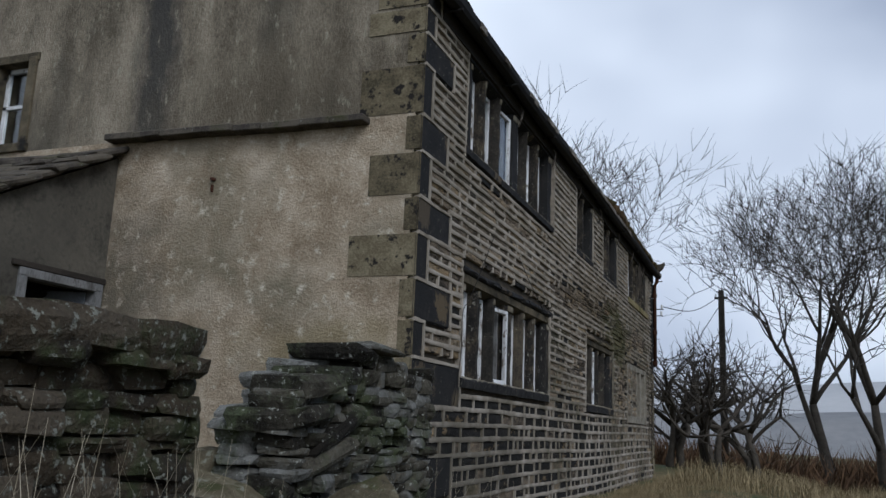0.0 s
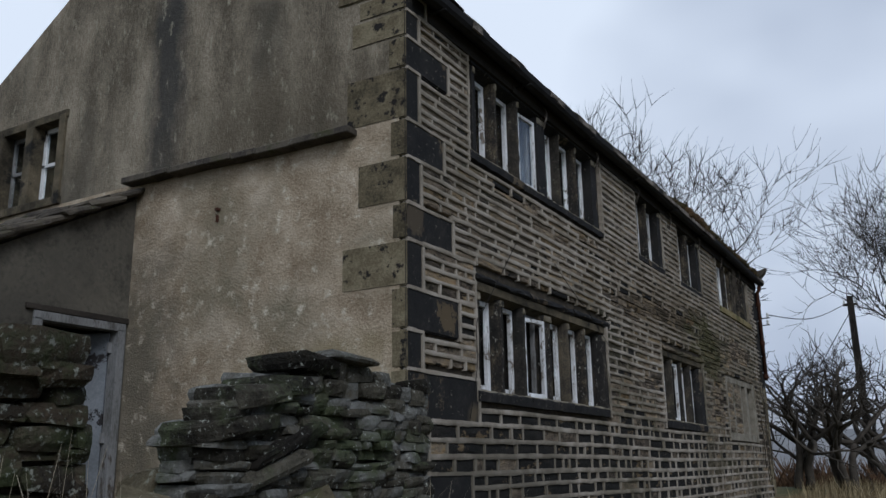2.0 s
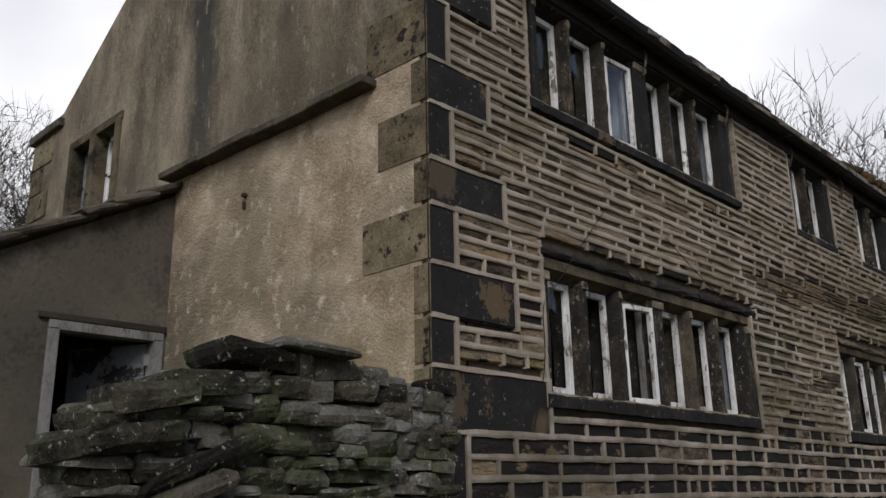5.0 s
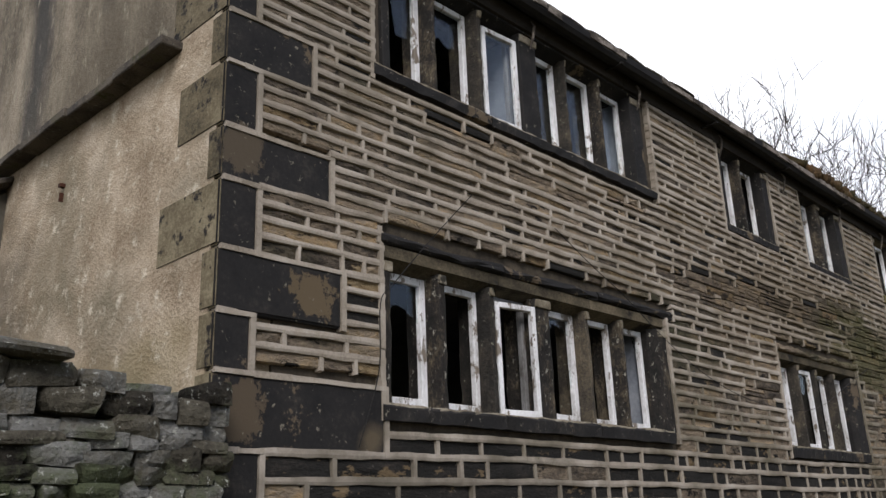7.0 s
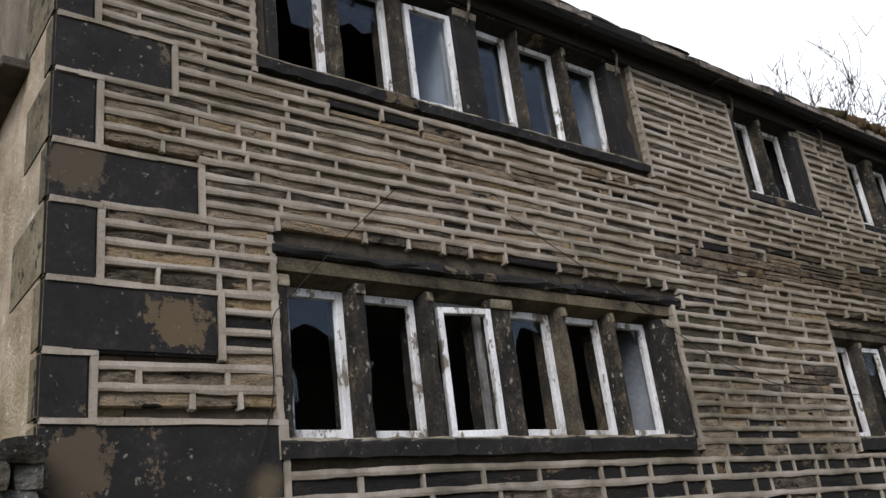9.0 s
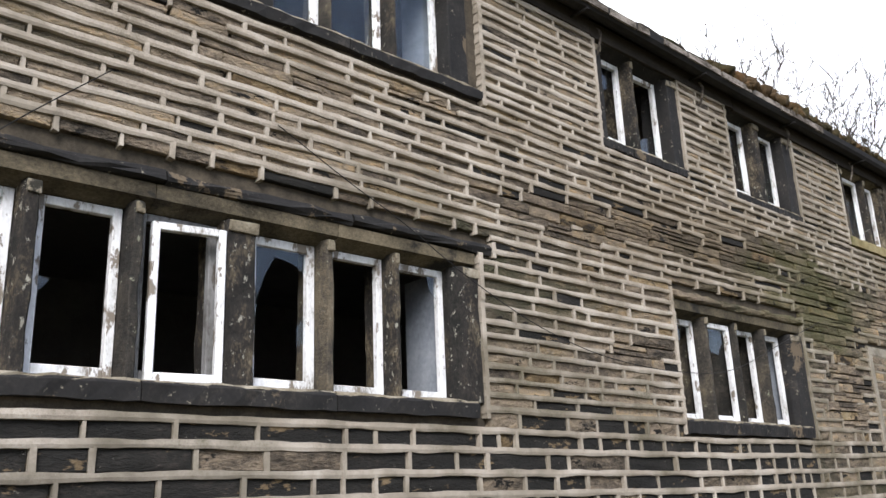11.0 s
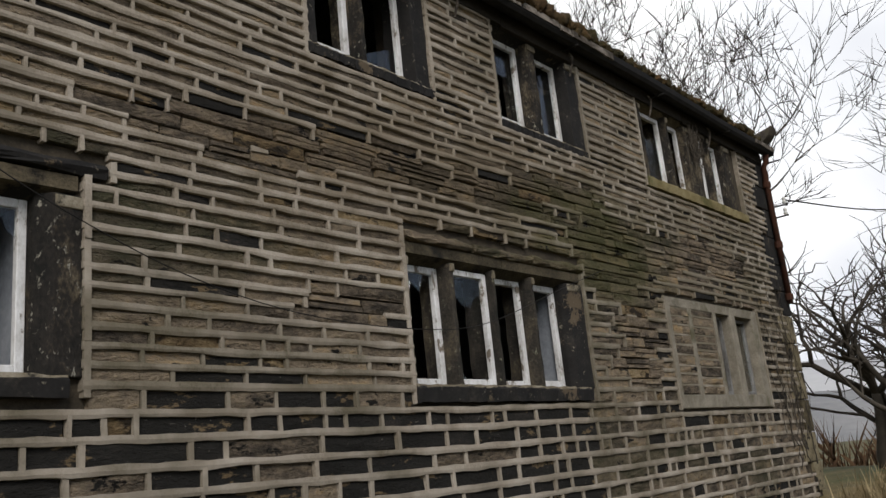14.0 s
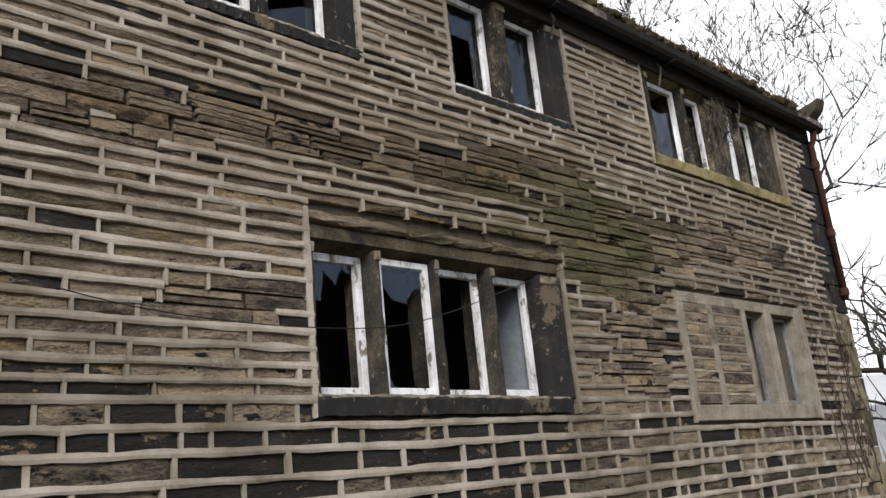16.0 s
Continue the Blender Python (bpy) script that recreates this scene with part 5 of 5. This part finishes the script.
# ---- grass ----
def build_grass():
    rnd, low, stalks = random.Random(61), Heap(), Heap()

    def blade(heap, x, y, h, w, lean):
        z, a = ground_z(x, y) - 0.02, rnd.uniform(0, 6.28)
        dx, dy = math.cos(a) * lean, math.sin(a) * lean
        px, py = -math.sin(a) * w, math.cos(a) * w
        n = len(heap.v)
        for t in (0, 0.35, 0.7, 1):
            s = (1 - t * 0.75)
            c = (x + dx * t * t, y + dy * t * t, z + h * (t - 0.12 * t * t * (lean / max(h, 0.01))))
            heap.v += [(c[0] - px * s, c[1] - py * s, c[2]), (c[0] + px * s, c[1] + py * s, c[2])]
        heap.f += [(n, n + 1, n + 3, n + 2), (n + 2, n + 3, n + 5, n + 4), (n + 4, n + 5, n + 7, n + 6)]

    for _ in range(26000):
        y = rnd.uniform(1.0, 22.5)
        x = -2.78 + abs(rnd.gauss(0, 0.5)) if rnd.random() < 0.6 else rnd.uniform(-2.8, -0.8)
        tuft = noise.noise((x * 1.7, y * 1.7, 3.0))
        if tuft < -0.15:
            continue
        blade(low, x, y, rnd.uniform(0.06, 0.20) * (1 + 0.7 * tuft), 0.0035, rnd.uniform(0.03, 0.16))
    for _ in range(9000):
        x, y = rnd.uniform(-5.5, -2.4), rnd.uniform(3.9, 5.0)
        blade(low, x, y, rnd.uniform(0.05, 0.2), 0.0035, rnd.uniform(0.03, 0.12))
    for _ in range(12000):
        x, y = rnd.uniform(-2.6, 9.0), rnd.uniform(20.5, 34)
        blade(low, x, y, rnd.uniform(0.15, 0.5), 0.01, rnd.uniform(0.05, 0.3))
    for cx, cy, n, hh in ((-2.45, 2.5, 46, 1.15), (-2.4, 2.9, 40, 1.1), (-2.5, 3.3, 44, 1.1), (-2.45, 3.7, 40, 1.0), (-2.5, 4.1, 34, 0.8), (-2.4, 4.6, 24, 0.7), (-2.4, 5.4, 26, 0.8), (-2.5, 5.9, 26, 0.8), (-2.6, 6.6, 26, 0.7), (-2.7, 8.2, 34, 0.6), (-2.7, 9.5, 26, 0.5),
                          (-2.5, 2.0, 44, 1.15), (-3.3, 4.2, 26, 0.5), (-2.75, 10.7, 20, 0.45), (-1.9, 3.2, 22, 1.0), (-4.2, 4.6, 30, 0.5)):
        for _ in range(int(n * 0.7)):
            blade(stalks, cx + rnd.gauss(0, 0.14), cy + rnd.gauss(0, 0.22), rnd.uniform(0.35, 1.05) * hh, 0.0021, rnd.uniform(0.02, 0.55))
    tagged(low.done("grass", STRAW), "short tufts of dead winter grass", "grass", kind="stuff")
    tagged(stalks.done("dead_stalks", STALK), "tall bleached dead grass stalks by the walls", "grass", kind="stuff")


build_grass()


# ---- trees, pole, scrub and distance ----
def bare_tree(name, x, y, height, seed, label, spread=0.55, trunk_r=0.2, levels=7, fork=0.25, lean=(0, 0), twist=0.14, trunks=1, group="", upward=0.14):
    """A leafless tree: trunk and limbs that fork down to twigs."""
    rnd = random.Random(seed)
    tree = empty(name, label, "tree", group)
    wood, twigs = bmesh.new(), Heap()

    def thin(p, d, r, length, n):
        pts, k0 = [p.copy()], len(twigs.v)
        for _ in range(n):
            d = (d + Vector((rnd.gauss(0, twist), rnd.gauss(0, twist), rnd.gauss(0, twist) + 0.03))).normalized()
            p = p + d * length / n
            pts.append(p.copy())
        u = d.orthogonal().normalized()
        w = d.cross(u)
        for i, q in enumerate(pts):
            rr = r * (1 - 0.75 * i / n)
            for a in (0, 2.094, 4.189):
                twigs.v.append(tuple(q + rr * (math.cos(a) * u + math.sin(a) * w)))
        for i in range(n):
            for k in range(3):
                a, b = k0 + i * 3 + k, k0 + i * 3 + (k + 1) % 3
                twigs.f.append((a, b, b + 3, a + 3))
        return pts, d

    def grow(p, d, r, length, level):
        n = 4 if level < 3 else 3
        if level < 3:
            pts, radii = [p.copy()], [r]
            for i in range(n):
                d = (d + Vector((rnd.gauss(0, twist * 0.55), rnd.gauss(0, twist * 0.55), rnd.gauss(0, twist * 0.4) + 0.06))).normalized()
                p = p + d * length / n
                pts.append(p.copy())
                radii.append(r * (1 - 0.4 * (i + 1) / n))
            tube(wood, pts, radii, 8 if level == 0 else 6)
        else:
            pts, d = thin(p, d, r, length, n)
        if level >= levels:
            return
        kids = 3 if level == 0 else 2
        for k in range(kids + 1):
            along = 1.0 if k < kids else rnd.uniform(0.35, 0.95)
            q = pts[min(len(pts) - 1, round(along * (len(pts) - 1)))]
            side = Vector((rnd.gauss(0, 1), rnd.gauss(0, 1), rnd.gauss(0, 0.6))).normalized()
            nd = (d + side * spread * rnd.uniform(0.7, 1.5) + Vector((0, 0, upward))).normalized()
            grow(q, nd, max(0.0105, r * 0.62 * rnd.uniform(0.75, 1.05)), length * rnd.uniform(0.66, 0.92), level + 1)

    for k in range(trunks):
        d = Vector((lean[0] + (rnd.uniform(-0.4, 0.4) if trunks > 1 else 0), lean[1] + (rnd.uniform(-0.4, 0.4) if trunks > 1 else 0), 1)).normalized()
        grow(Vector((x + rnd.uniform(-0.3, 0.3) * (trunks > 1), y, ground_z(x, y) - 0.1)), d, trunk_r, height * fork, 0)
    part("trunk", wood, BARK, tree, smooth=True)
    twigs.done("crown", BARK, tree)
    return tree


bare_tree("bare_tree", 1.45, 33.5, 11.6, 71, "tall leafless tree standing in the field", spread=0.68, trunk_r=0.22, fork=0.27, lean=(-0.24, 0), twist=0.17)
bare_tree("bare_tree", 3.0, 33.0, 11.8, 72, "tall leafless tree standing in the field", spread=0.68, trunk_r=0.20, fork=0.27, lean=(0.06, 0), twist=0.17)
bare_tree("bare_tree", -7.7, 26.4, 10.4, 74, "spreading leafless tree behind the cottage", spread=0.62, trunk_r=0.17, levels=7, fork=0.265, lean=(-0.02, -0.04), upward=0.24)
bare_tree("bare_tree", -7.4, 24.8, 7.2, 79, "smaller leafless tree behind the cottage", spread=0.66, trunk_r=0.11, fork=0.26, upward=0.2)
bare_tree("bare_tree", -22.5, 9.6, 12.4, 75, "leafless tree behind the lean-to", spread=0.66, trunk_r=0.22, fork=0.26, twist=0.17)
bare_tree("bare_tree", -25.0, 14.2, 11.6, 76, "leafless tree behind the lean-to", spread=0.6, trunk_r=0.18, fork=0.27, twist=0.17)
for i, (x, y, h) in enumerate(((-2.9, 25.0, 3.9), (-1.8, 25.6, 4.1), (-0.9, 26.6, 4.3))):
    bare_tree("thorn_tree", x, y, h, 80 + i, "gnarled leafless thorn tree near the cottage end", spread=0.8, trunk_r=0.12, levels=4, fork=0.34, twist=0.36, trunks=3, group="thorn trees by the field", upward=0.06)


def build_pole():
    pole = empty("utility_pole", "dark wooden utility pole with cables", "pole")
    x, y = -2.2, 35.0
    bm = bmesh.new()
    z = ground_z(x, y)
    tube(bm, [(x, y, z - 0.2), (x, y, z + 4), (x, y, 7.3)], [0.14, 0.125, 0.11], 10)
    part("post", bm, TIMBER, pole, smooth=True)
    part("crossarm", boxed(x - 0.25, x + 0.25, y - 0.05, y + 0.05, 6.95, 7.03, 0.006), TIMBER, pole)
    for dx in (-0.2, 0.2):
        bm = bmesh.new()
        tube(bm, [(x + dx, y, 7.03), (x + dx, y, 7.16)], [0.04, 0.03], 8)
        part("insulator", bm, CERAMIC, pole)
    tagged(cable("overhead_cable", [(-2.85, 21.975, 4.80), (-2.5, 27, 5.4), (x, y, 7.1)], 0.012, "overhead supply cable from cottage to pole"), group="overhead cables")
    tagged(cable("stay_wire", [(x, y, 6.8), (-3.4, 33.8, 4.6), (-5.2, 32, 1.0)], 0.014, "slanting steel stay wire of the pole"), group="overhead cables")


build_pole()


def build_scrub():
    rnd, heap = random.Random(91), Heap()
    for k in range(300):
        cx, cy = rnd.uniform(-6, 22), rnd.uniform(30, 48)
        z = ground_z(cx, cy)
        h = rnd.uniform(0.8, 2.2)
        for _ in range(34):
            a, l = rnd.uniform(0, 6.28), rnd.uniform(0.2, 0.9)
            p = Vector((cx + rnd.gauss(0, 0.3), cy + rnd.gauss(0, 0.3), z - 0.1))
            q = p + Vector((math.cos(a) * l * h * 0.6, math.sin(a) * l * h * 0.6, h * rnd.uniform(0.4, 1.0)))
            n = len(heap.v)
            w = 0.02
            heap.v += [(p.x - w, p.y, p.z), (p.x + w, p.y, p.z), tuple((p + q) / 2 + Vector((0, w, 0.1))), tuple(q)]
            heap.f += [(n, n + 1, n + 2), (n, n + 2, n + 3), (n + 1, n + 3, n + 2)]
    tagged(heap.done("scrub", BUSH), "low brown leafless scrub along the field", "scrub", kind="stuff")


build_scrub()


def build_hills():
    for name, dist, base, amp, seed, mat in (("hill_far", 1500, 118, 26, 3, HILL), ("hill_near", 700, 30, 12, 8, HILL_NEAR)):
        bm, rows = bmesh.new(), []
        for i in range(121):
            a = radians(-120 + 2 * i)
            h = base + amp * noise.fractal((i * 0.09, seed, 0), 0.9, 2.0, 4)
            rows.append([bm.verts.new((math.sin(a) * d, math.cos(a) * d, z)) for d, z in ((dist * 0.8, -30), (dist, h * 0.6), (dist * 1.15, h), (dist * 1.3, -40))])
        for r, s in zip(rows, rows[1:]):
            for k in range(3):
                bm.faces.new((r[k], s[k], s[k + 1], r[k + 1]))
        tagged(part(name, bm, mat, smooth=True), "distant moorland ridge with haze painted into its colour", "hill", kind="structure")


build_hills()
build_front()
